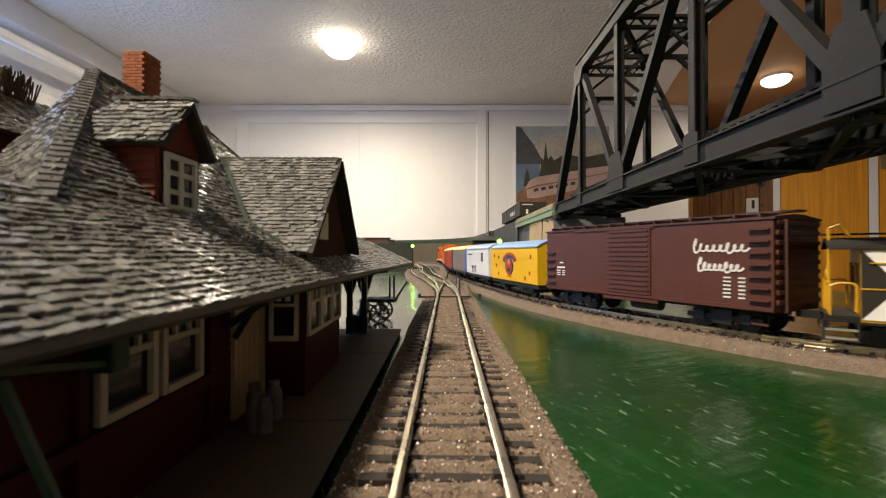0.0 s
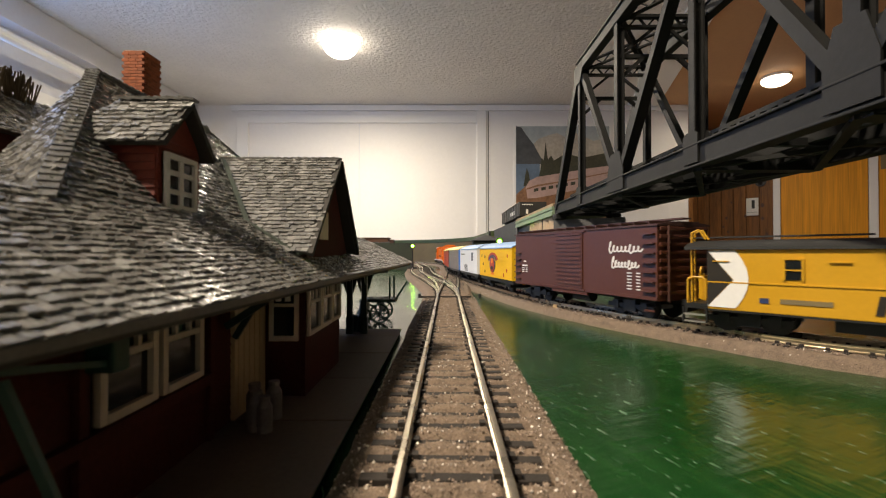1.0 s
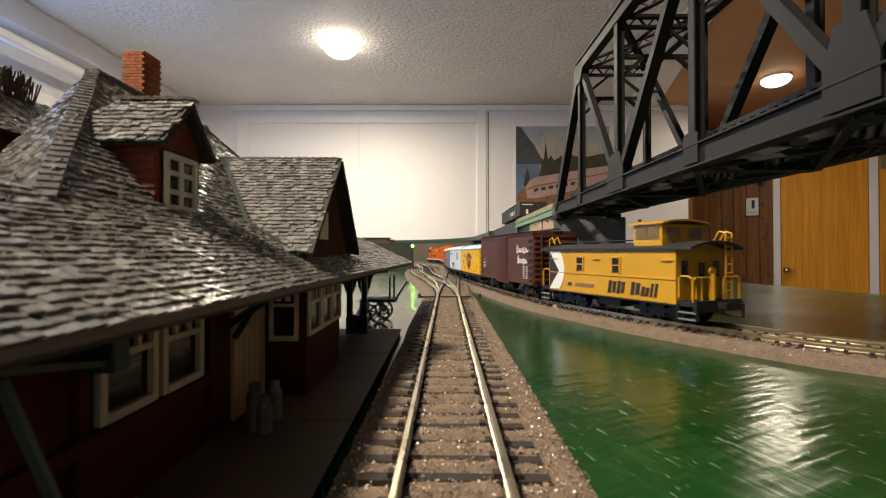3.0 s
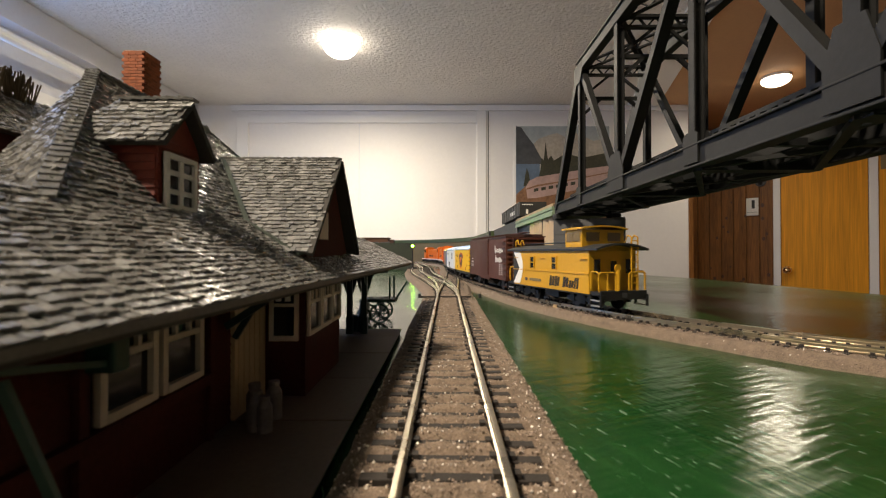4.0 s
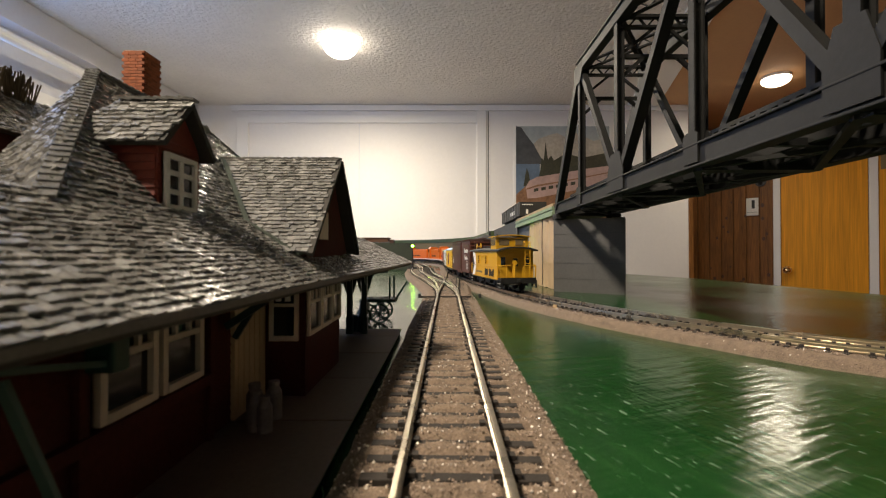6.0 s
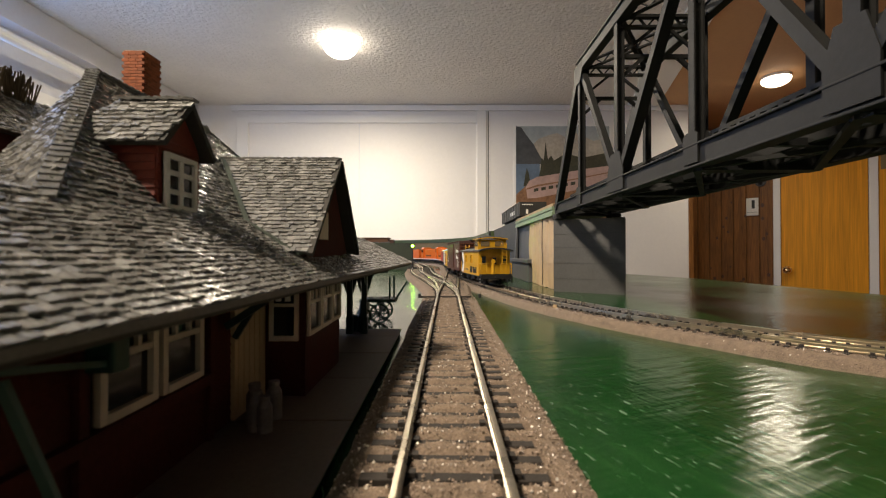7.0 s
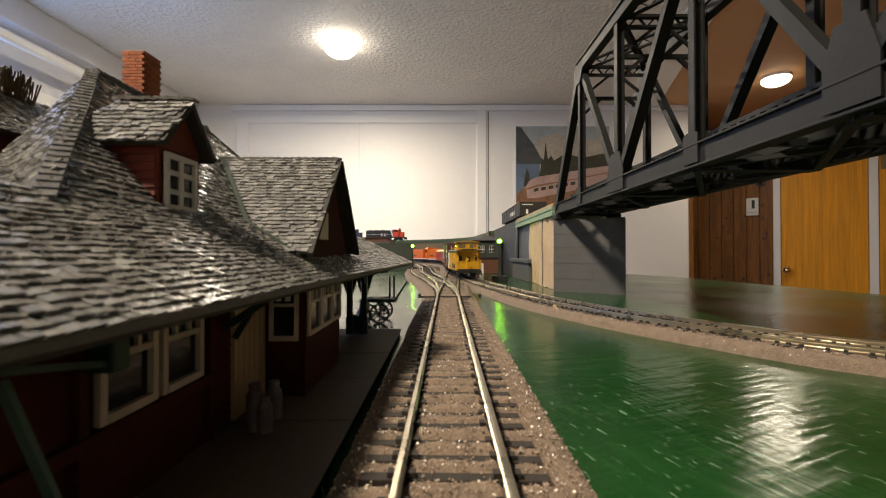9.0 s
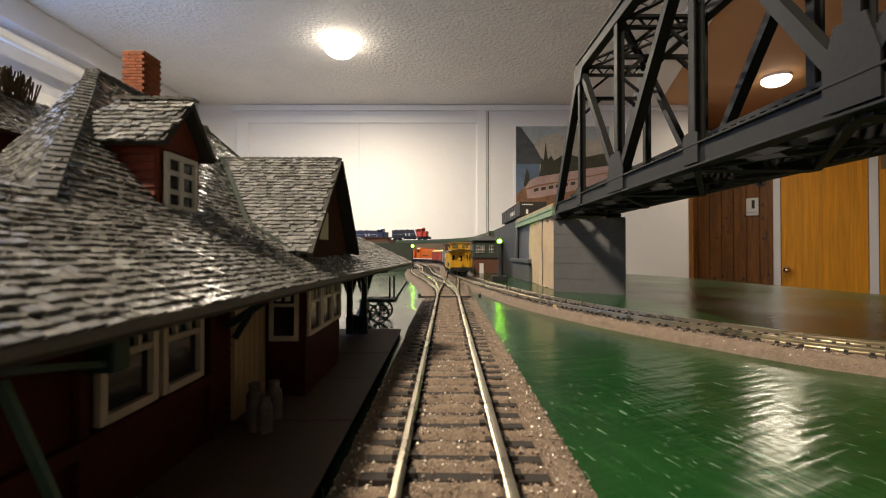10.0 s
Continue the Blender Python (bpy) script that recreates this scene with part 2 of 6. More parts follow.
def beam(p, q, w, h, bm=None, up=(0, 0, 1)):
    """A bar from p to q, w wide and h high."""
    bm = bm or bmesh.new()
    p, q = Vector(p), Vector(q)
    a = (q - p).normalized()
    u = Vector(up)
    if abs(a.dot(u)) > 0.98:
        u = Vector((0, 1, 0))
    s = a.cross(u).normalized() * w / 2
    t = s.cross(a).normalized() * h / 2
    hexa(bm, [p - s - t, p + s - t, p + s + t, p - s + t, q - s - t, q + s - t, q + s + t, q - s + t])
    return bm


def rod(p, q, r, bm=None, n=8, r2=None):
    bm = bm or bmesh.new()
    p, q = Vector(p), Vector(q)
    a = (q - p).normalized()
    u = Vector((0, 0, 1)) if abs(a.z) < 0.9 else Vector((1, 0, 0))
    s = a.cross(u).normalized()
    t = s.cross(a)
    r2 = r if r2 is None else r2
    c0 = [bm.verts.new(p + (s * math.cos(6.2832 * i / n) + t * math.sin(6.2832 * i / n)) * r) for i in range(n)]
    c1 = [bm.verts.new(q + (s * math.cos(6.2832 * i / n) + t * math.sin(6.2832 * i / n)) * r2) for i in range(n)]
    bm.faces.new(c0[::-1]), bm.faces.new(c1)
    for i in range(n):
        j = (i + 1) % n
        bm.faces.new((c0[i], c0[j], c1[j], c1[i]))
    return bm


def pipe(points, r, bm=None, n=6):
    bm = bm or bmesh.new()
    for p, q in zip(points, points[1:]):
        rod(p, q, r, bm, n)
    return bm


def prism(poly, axis, a, b, bm=None):
    """A polygon of (u, v) swept along axis from a to b: x -> (y, z), y -> (x, z), z -> (x, y)."""
    bm = bm or bmesh.new()

    def put(u, v, w):
        return {"x": (w, u, v), "y": (u, w, v), "z": (u, v, w)}[axis]
    c0 = [bm.verts.new(put(u, v, a)) for u, v in poly]
    c1 = [bm.verts.new(put(u, v, b)) for u, v in poly]
    bm.faces.new(c0[::-1]), bm.faces.new(c1)
    n = len(poly)
    for i in range(n):
        j = (i + 1) % n
        bm.faces.new((c0[i], c0[j], c1[j], c1[i]))
    return bm


def slab(pts, thick, bm=None):
    """A flat polygon of 3D points with thickness below it."""
    bm = bm or bmesh.new()
    p = [Vector(q) for q in pts]
    nrm = (p[1] - p[0]).cross(p[2] - p[0]).normalized()
    if nrm.z < 0:
        nrm.negate()
    c1 = [bm.verts.new(q) for q in p]
    c0 = [bm.verts.new(q - nrm * thick) for q in p]
    bm.faces.new(c1), bm.faces.new(c0[::-1])
    n = len(p)
    for i in range(n):
        j = (i + 1) % n
        bm.faces.new((c0[i], c0[j], c1[j], c1[i]))
    return bm


def spline(pts, step):
    """Even points along a smooth line through pts (x, y)."""
    p = [Vector((*q, 0)) for q in pts]
    p = [p[0] * 2 - p[1], *p, p[-1] * 2 - p[-2]]
    out = []
    for i in range(1, len(p) - 2):
        for k in range(40):
            t = k / 40
            out.append(0.5 * (2 * p[i] + (p[i + 1] - p[i - 1]) * t + (2 * p[i - 1] - 5 * p[i] + 4 * p[i + 1] - p[i + 2]) * t * t
                              + (3 * p[i] - p[i - 1] - 3 * p[i + 1] + p[i + 2]) * t ** 3))
    out.append(p[-2])
    s = [0.0]
    for a, b in zip(out, out[1:]):
        s.append(s[-1] + (b - a).length)
    n = int(s[-1] / step)
    xs = np.interp(np.arange(n + 1) * step, s, [q.x for q in out])
    ys = np.interp(np.arange(n + 1) * step, s, [q.y for q in out])
    return np.stack([xs, ys], 1)


def ribbon(line, profile, bm=None, closed=True):
    """A profile of (sideways, up) swept along an (x, y) line; sideways is to the right of the way."""
    bm = bm or bmesh.new()
    t = np.gradient(line, axis=0)
    t /= np.linalg.norm(t, axis=1)[:, None]
    rings = []
    for (x, y), (tx, ty) in zip(line, t):
        rings.append([bm.verts.new((x + ty * u, y - tx * u, z)) for u, z in profile])
    n = len(profile)
    for a, b in zip(rings, rings[1:]):
        for i in range(n if closed else n - 1):
            j = (i + 1) % n
            bm.faces.new((a[i], a[j], b[j], b[i]))
    if closed:
        bm.faces.new(rings[0]), bm.faces.new(rings[-1][::-1])
    return bm

E0 = 0.0426                        # the eye's height over the table


# ---------------------------------------------------------------- the room
FAR, LEFT = 4.065, -2.2
CORNER = 2.362                     # where the far wall meets the right-hand wall


EAST = Vector((2.10, 5.63, 0))     # the pine wall stands back beyond the end of the far wall
SLANT = 0.78                       # how far it comes forward for each metre to the right


def build_room():
    tagged(link("floor", box(-2.6, 6.3, -2.7, 5.8, FLOOR - 0.1, FLOOR), "floor"), "brown carpeted basement floor", "floor", kind="structure")
    tagged(link("ceiling", box(-2.6, 6.3, -2.7, 5.8, CEIL, CEIL + 0.1), "ceiling"),
           "off-white textured plaster ceiling", "ceiling", kind="structure")
    wall = tagged(link("wall_north", box(LEFT - 0.15, CORNER - 0.036, FAR, FAR + 0.12, FLOOR, CEIL), "wall"),
                  "white painted panel wall behind the layout", "wall", kind="structure")
    link("trim", box(-0.797, -0.791, FAR - 0.003, FAR + 0.01, FLOOR, CEIL - 0.1), "soffit", wall)
    for x0, x1, z0, z1, dp in ((-1.95, -1.84, FLOOR, CEIL - 0.12, 0.02), (0.32, 0.41, FLOOR, CEIL - 0.02, 0.02),
                               (-1.84, 0.32, CEIL - 0.17, CEIL - 0.10, 0.022), (-2.0, 2.3, CEIL - 0.055, CEIL - 0.004, 0.03),
                               (0.41, 0.428, FLOOR, CEIL - 0.06, 0.01)):
        link("trim", box(x0, x1, FAR - dp, FAR + 0.01, z0, z1, bevel=0.004), "trim", wall, "white painted wood batten")
    link("wall_seam", box(0.4285, 0.4345, FAR - 0.002, FAR + 0.01, FLOOR, CEIL - 0.06), "abut", wall, "dark seam between the wall panels")
    link("corner_strip", box(CORNER - 0.035, CORNER + 0.003, FAR - 0.012, FAR + 0.13, FLOOR, CEIL - 0.004, bevel=0.003), "panel_wood", wall, "brown wooden corner strip")
    tagged(link("wall_return", box(CORNER - 0.14, CORNER - 0.04, FAR + 0.122, 5.75, FLOOR, CEIL), "panel_wood"), "dark wooden wall of the passage beside the far wall", "wall", kind="structure")
    # left wall with its trim and the window that lets the daylight in
    w = tagged(link("wall_west", box(LEFT - 0.3, LEFT - 0.22, -2.6, FAR, FLOOR, 0.42), "soffit"), "pale wall with a window", "wall", kind="structure")
    for y0, y1, z0, z1 in ((-2.6, 0.8, 0.42, CEIL), (2.2, FAR, 0.42, CEIL), (0.8, 2.2, 1.28, CEIL)):
        link("wall_piece", box(LEFT - 0.3, LEFT - 0.22, y0, y1, z0, z1), "soffit", w)
    link("curtain_rail", rod((LEFT, -1.0, 1.135), (LEFT, FAR - 0.02, 1.135), 0.028, n=12), "trim", w, "white painted pipe along the wall")
    link("trim", box(LEFT - 0.22, LEFT - 0.12, -1.0, FAR - 0.01, 1.29, CEIL - 0.003), "soffit", w)
    link("trim", box(LEFT - 0.22, LEFT - 0.19, 2.3, FAR - 0.01, 0.9, 1.0), "trim", w)
    win = tagged(thing("window_1", "white framed basement window in the pale wall", "window", kind="structure"))
    for y0, y1, z0, z1 in ((0.8, 2.2, 0.42, 0.48), (0.8, 2.2, 1.22, 1.28), (0.8, 0.86, 0.48, 1.22), (2.14, 2.2, 0.48, 1.22), (1.47, 1.53, 0.48, 1.22)):
        part("window_frame", box(LEFT - 0.29, LEFT - 0.23, y0, y1, z0, z1), "trim", win)
    # knotty pine wall, set back and slantwise, with the door in it; local x runs along it
    m = Matrix.Translation(EAST) @ Matrix.Rotation(math.atan2(-SLANT, 1), 4, "Z")
    e = thing("wall_east", "dark knotty pine panelled wall with a white cased door", "wall", kind="structure")
    e.matrix_basis = m
    d0, d1 = 1.834, 2.487
    rnd = random.Random(3)
    x = 0.3
    while x < d0 - 0.066:
        w = min(0.112 + rnd.uniform(-0.01, 0.01), d0 - 0.066 - x)
        part("board", box(x, x + w - 0.005, -0.012 - rnd.random() * 0.002, 0.02, FLOOR, CEIL - 0.004, bevel=0.003), "panel_wood", e)
        x += w
    for i in range(30):
        kx, kz = rnd.uniform(1.15, d0 - 0.1), rnd.uniform(-0.3, 0.95)
        kr = rnd.uniform(0.006, 0.017)
        bm = rod((kx, -0.0165, kz), (kx, -0.012, kz), kr, n=10)
        bmesh.ops.scale(bm, vec=(1, 1, 1.4), space=Matrix.Translation((0, 0, -kz)), verts=bm.verts)
        part("knot", bm, "knot", e)
    x = d1 + 0.071
    while x < 5.2:
        part("board", box(x, x + 0.14, -0.012 - rnd.random() * 0.002, 0.02, FLOOR, CEIL - 0.004, bevel=0.003), "door_wood", e)
        x += 0.144
    part("backing", box(0.0, 5.25, 0.022, 0.1, FLOOR, CEIL), "panel_wood", e)
    part("overdoor_board", box(d0 - 0.066, d1 + 0.066, -0.012, 0.02, 1.135, CEIL - 0.004), "panel_wood", e)
    for a, b in ((d0 - 0.066, d0 - 0.005), (d1 + 0.005, d1 + 0.069)):
        part("door_casing", box(a, b, -0.03, 0.018, FLOOR, 1.13, bevel=0.004), "trim", e, "white painted door casing")
    part("door_casing", box(d0 - 0.005, d1 + 0.005, -0.03, 0.018, 1.065, 1.13, bevel=0.004), "trim", e, "white painted door casing")
    door = tagged(link("door_1", box(d0, d1, -0.008, 0.015, FLOOR + 0.01, 1.06, bevel=0.002), "door_wood"),
                  "closed flush door in honey-varnished wood with a brass knob", "door", kind="structure")
    door.matrix_basis = m
    kx, kz = 1.879, -0.134
    kb = rod((kx, -0.008, kz), (kx, -0.016, kz), 0.04, n=20)
    rod((kx, -0.016, kz), (kx, -0.05, kz), 0.014, kb, 12)
    part("door_handle", kb, "brass", door, "brass knob")
    kb = bmesh.new()
    bmesh.ops.create_uvsphere(kb, u_segments=16, v_segments=12, radius=0.036, matrix=pose(kx, -0.072, kz))
    part("door_knob", kb, "brass", door)
    st = tagged(link("thermostat", box(1.535, 1.645, -0.04, -0.014, 0.445, 0.635, bevel=0.007), "white"),
                "white plastic thermostat on the pine wall", "thermostat")
    st.matrix_basis = m
    part("display", box(1.585, 1.612, -0.043, -0.039, 0.52, 0.61), "dark", st)
    part("cover_slot", box(1.545, 1.635, -0.042, -0.039, 0.478, 0.482), "screen", st)
    bm = rod((1.663, -0.013, 0.806), (1.663, -0.03, 0.806), 0.052, n=18)
    hook = tagged(link("wall_hook", bm, "dark"), "round black fitting on the pine wall", "wall fitting")
    hook.matrix_basis = m
    part("hook_peg", rod((1.663, -0.03, 0.79), (1.663, -0.085, 0.80), 0.014, n=10), "dark", hook)
    pl = tagged(link("wall_plaque", box(d1 + 0.085, d1 + 0.33, -0.03, -0.0165, 0.83, 0.99, bevel=0.003), "fascia"), "small brown plaque beside the door", "plaque")
    pl.matrix_basis = m
    tagged(link("wall_south", box(-2.5, 6.3, -2.7, -2.6, FLOOR, CEIL), "wall"), "plain white wall", "wall", kind="structure")
    tagged(link("wall_side", box(6.16, 6.26, -2.6, 2.5, FLOOR, CEIL), "wall"), "plain white wall", "wall", kind="structure")
    tagged(link("ceiling_panel", prism([(2.03, FAR - 0.033), (1.56, 2.375), (1.11, 0.6), (6.1, 0.6), (6.1, 5.7), (2.4, 5.7), (2.4, FAR - 0.033)], "z", CEIL - 0.004, CEIL - 0.001), "tan"),
           "tan painted part of the ceiling over the door", "ceiling", kind="structure")
    tagged(link("ceiling_trim", prism([(1.74, FAR - 0.034), (2.02, FAR - 0.034), (1.55, 2.375), (1.10, 0.6), (0.95, 0.6), (1.38, 2.375)], "z", CEIL - 0.018, CEIL - 0.001), "trim"),
           "flat pale board along the edge of the tan ceiling", "trim", kind="structure")


def ceiling_lamp(x, y, r, label, drop=0.02, deep=0.55, glow="lamp_glow"):
    t = thing("ceiling_lamp", label, "ceiling lamp", "round ceiling lamps")
    t.location = (x, y, CEIL)
    part("base", rod((0, 0, 0), (0, 0, -drop), r * 0.99, n=32), "white", t)
    bm = bmesh.new()
    bmesh.ops.create_uvsphere(bm, u_segments=32, v_segments=16, radius=1, matrix=Matrix.Translation((0, 0, -drop)) @ Matrix.Diagonal((r, r, r * deep, 1)))
    o = part("diffuser", bm, glow, t, "lit frosted dome")
    o.visible_shadow = False
    return t


build_room()
ceiling_lamp(MAIN[0], MAIN[1], 0.118, "round flush ceiling lamp with a lit frosted dome", 0.012, 0.82)
ceiling_lamp(RIGHT[0], RIGHT[1], 0.1, "round flush ceiling lamp near the door, lit", 0.03, 0.55, "lamp_glow_warm")
ceiling_lamp(BACK[0], BACK[1], 0.13, "round flush ceiling lamp, lit")


def build_poster():
    s = FAR / 760
    X = lambda px: (px - 784) * s
    Z = lambda py: E0 + (448 - py) * s
    t = thing("poster", "framed travel poster of a pink train below snowy mountains", "poster")
    f = FAR - 0.012
    part("sheet", box(X(909), X(1082), f, FAR, Z(395), Z(219)), "trim", t, "white border")

    def shape(name, poly, material, k):
        part(name, prism([(X(a), Z(b)) for a, b in poly], "y", f - 0.0012 * k, f - 0.0012 * k + 0.001), material, t)
    shape("sky", [(913, 224), (1078, 224), (1078, 391), (913, 391)], "p_sky", 1)
    shape("snow_mountain", [(938, 262), (952, 247), (970, 240), (985, 236), (1000, 243), (1020, 236), (1050, 250), (1078, 244), (1078, 300), (938, 300)], "p_snow", 2)
    shape("lake", [(913, 290), (955, 288), (955, 340), (913, 345)], "p_lake", 3)
    shape("dark_mountain", [(913, 224), (922, 226), (930, 238), (944, 256), (957, 280), (962, 291), (913, 291)], "p_mount", 4)
    shape("forest", [(956, 300), (958, 280), (962, 284), (965, 252), (969, 283), (975, 276), (980, 285), (1000, 272), (1030, 280), (1078, 270), (1078, 330), (950, 330)], "p_forest", 5)
    shape("tree", [(926, 330), (930, 306), (932, 298), (936, 310), (938, 330)], "p_forest", 6)
    shape("ground", [(913, 345), (930, 330), (970, 322), (1078, 310), (1078, 391), (913, 391)], "p_ground", 7)
    shape("coach", [(930, 332), (936, 321), (950, 314), (1000, 306), (1040, 299), (1078, 294), (1078, 325), (1000, 341), (950, 351), (933, 352)], "p_train", 8)
    shape("coach_stripe", [(931, 334), (950, 328), (1000, 320), (1078, 305), (1078, 307), (1000, 322), (950, 331), (931, 337)], "p_ground", 9)
    for i in range(6):
        a = 944 + i * 13
        shape("coach_window", [(a, 335 - 2.3 * i), (a + 8, 333.6 - 2.3 * i), (a + 8, 339 - 2.3 * i), (a, 340.4 - 2.3 * i)], "p_forest", 10)
    part("caption", box(X(925), X(1000), f - 0.003, f - 0.001, Z(388), Z(384)), "trim", t)


build_poster()


# ---------------------------------------------------------------- the layout table and its tracks
def build_table():
    t = tagged(link("table", prism([(-1.6, -0.8), (0.75, -0.8), (0.62, -0.2), (0.47, 0.22), (0.424, 0.40), (0.400, 0.66), (0.352, 0.826), (0.30, 1.4), (0.30, 2.3), (-1.6, 2.3)],
                               "z", -0.02, 0.0024), "table"), "train layout table painted glossy green", "table", kind="structure")
    link("table_frame", box(-1.5, 0.22, -0.7, 2.2, -0.12, -0.021), "edge", t)
    for x, y in ((-1.4, -0.6), (0.14, -0.6), (-1.4, 2.1), (0.14, 2.1), (-0.6, 0.8), (0.14, 0.8)):
        link("table_leg", box(x - 0.04, x + 0.04, y - 0.04, y + 0.04, FLOOR, -0.121), "edge", t)


build_table()
RAILZ = 0.010
MAIN_LINE = spline([(0.5, -0.03), (0.4, 0.005), (0.3, 0.052), (0.22, 0.102), (0.1562, 0.1529), (0.1395, 0.1721), (0.1289, 0.1899), (0.1159, 0.2118),
                    (0.101, 0.2429), (0.0828, 0.2915), (0.0722, 0.3303), (0.06, 0.3933), (0.0435, 0.5005), (0.0272, 0.6353), (0.020, 0.75), (0.017, 0.9), (0.0155, 1.06),
                    (0.010, 1.22), (-0.012, 1.38), (-0.06, 1.52), (-0.15, 1.63), (-0.3, 1.69), (-0.6, 1.715), (-1.0, 1.715)], 0.002)
SIDING = spline([(0.0005, -0.06), (0.0015, 0.06), (0.0027, 0.2), (0.0036, 0.30), (0.004, 0.34), (0.0005, 0.42), (-0.014, 0.53), (-0.034, 0.66), (-0.052, 0.82), (-0.063, 1.0),
                 (-0.09, 1.25), (-0.16, 1.42), (-0.34, 1.54), (-1.0, 1.6)], 0.002)
BRANCH = spline([(0.004, 0.34), (0.006, 0.42), (0.0095, 0.5), (0.013, 0.62), (0.016, 0.74), (0.0165, 0.80)], 0.002)
THIRD = spline([(0.004, 0.345), (0.0035, 0.42), (-0.004, 0.54), (-0.02, 0.68), (-0.03, 0.8), (-0.04, 1.0), (-0.07, 1.3)], 0.002)


def offset(line, u):
    t = np.gradient(line, axis=0)
    t /= np.linalg.norm(t, axis=1)[:, None]
    return line + np.stack([t[:, 1], -t[:, 0]], 1) * u


def rail(line, u, parent, z=RAILZ):
    pr = [(-0.0007, z - 0.0026), (0.0007, z - 0.0026), (0.0007, z - 0.0021), (0.0003, z - 0.0019), (0.0003, z - 0.0009), (0.00055, z - 0.0006),
          (0.00055, z - 0.0001), (0.0004, z), (-0.0004, z), (-0.00055, z - 0.0001), (-0.00055, z - 0.0006), (-0.0003, z - 0.0009), (-0.0003, z - 0.0019), (-0.0007, z - 0.0021)]
    return part("rail", ribbon(offset(line, u), pr), "rail", parent)


def track(name, label, line, spacing, s0, s1, ties=True, z=RAILZ, wide=0.0150, thick=0.0012):
    t = tagged(thing(name, label, "railway track", kind="structure"))
    for u in (-0.0083, 0.0083):
        rail(line, u, t, z)
    if ties:
        me = bpy.data.meshes.new("sleeper")
        bm = box(-wide, wide, -thick, thick, -0.0022, 0.0, bevel=0.0002)
        for sx in (-0.0083, 0.0083):
            for q in (-0.0016, 0.0016):
                box(sx + q - 0.0006, sx + q + 0.0006, -thick * 0.7, thick * 0.7, 0.0, 0.0009, bm)
        bmesh.ops.recalc_face_normals(bm, faces=bm.faces)
        bm.to_mesh(me)
        bm.free()
        me.materials.append(M["tie"])
        rnd = random.Random(5)
        tg = np.gradient(line, axis=0)
        n = int((s1 - s0) / spacing)
        for i in range(n):
            j = min(int((s0 + i * spacing) / 0.002), len(line) - 1)
            o = new("sleeper", me)
            o.parent = t
            a = math.degrees(math.atan2(tg[j][1], tg[j][0])) - 90
            o.matrix_basis = pose(line[j][0] + rnd.uniform(-0.0004, 0.0004), line[j][1], z - 0.0026, 0, 0, a + rnd.uniform(-1, 1))
    return t


def rough_bed(name, label, line, half, z0, z1, hump_spacing=0.0, hump_start=0.0, step=0.0008, parent=None):
    """A roadbed of sandy ballast with a rolling top, sloped sides and hollows where the sleepers lie."""
    n = len(line)
    tg = np.gradient(line, axis=0)
    tg /= np.linalg.norm(tg, axis=1)[:, None]
    cols = np.linspace(-half - 0.004, half + 0.004, int((2 * half + 0.008) / step) + 1)
    verts, faces = [], []
    for i in range(n):
        for u in cols:
            a = abs(u)
            h = z1 if a < half else z1 + (z0 - z1) * min(1, (a - half) / 0.004)
            x, y = line[i][0] + tg[i][1] * u, line[i][1] - tg[i][0] * u
            k = noise.noise((x * 900, y * 900, 0)) * 0.00035 + noise.noise((x * 250, y * 250, 3)) * 0.0004
            if hump_spacing and a < 0.017:
                ph = ((i * 0.002 - hump_start) / hump_spacing) % 1.0
                c = min(ph, 1 - ph) * hump_spacing
                k += 0.0008 - 0.0018 * max(0.0, 1 - (c / 0.0017) ** 2)
                if 0.0077 < a < 0.0091:
                    k -= 0.0004
            verts.append((x, y, max(z0 - 0.001, h + (k if a < half + 0.003 else k * 0.3))))
    w = len(cols)
    for i in range(n - 1):
        for j in range(w - 1):
            faces.append((i * w + j, i * w + j + 1, (i + 1) * w + j + 1, (i + 1) * w + j))
    me = bpy.data.meshes.new(name)
    me.from_pydata(verts, [], faces)
    me.materials.append(M["ballast"])
    for p in me.polygons:
        p.use_smooth = True
    return tagged(new(name, me), label, "ballast", kind="stuff")


track("siding_track", "straight siding track with bright rails and dark sleepers", SIDING, 0.0068, 0.06, 1.1)
track("main_track", "curved main line track with brassy rails", MAIN_LINE, 0.0048, 0.1, 1.9, wide=0.0128, thick=0.0009)
track("turnout_branch", "diverging rails of the turnout", BRANCH, 0.0068, 0.03, 0.3)
track("turnout_branch", "diverging rails of the turnout", THIRD, 0.0068, 0.06, 0.9)
sid_fine = np.stack([np.interp(np.arange(0, 0.42, 0.0008), np.arange(len(SIDING)) * 0.002, SIDING[:, k]) for k in (0, 1)], 1)


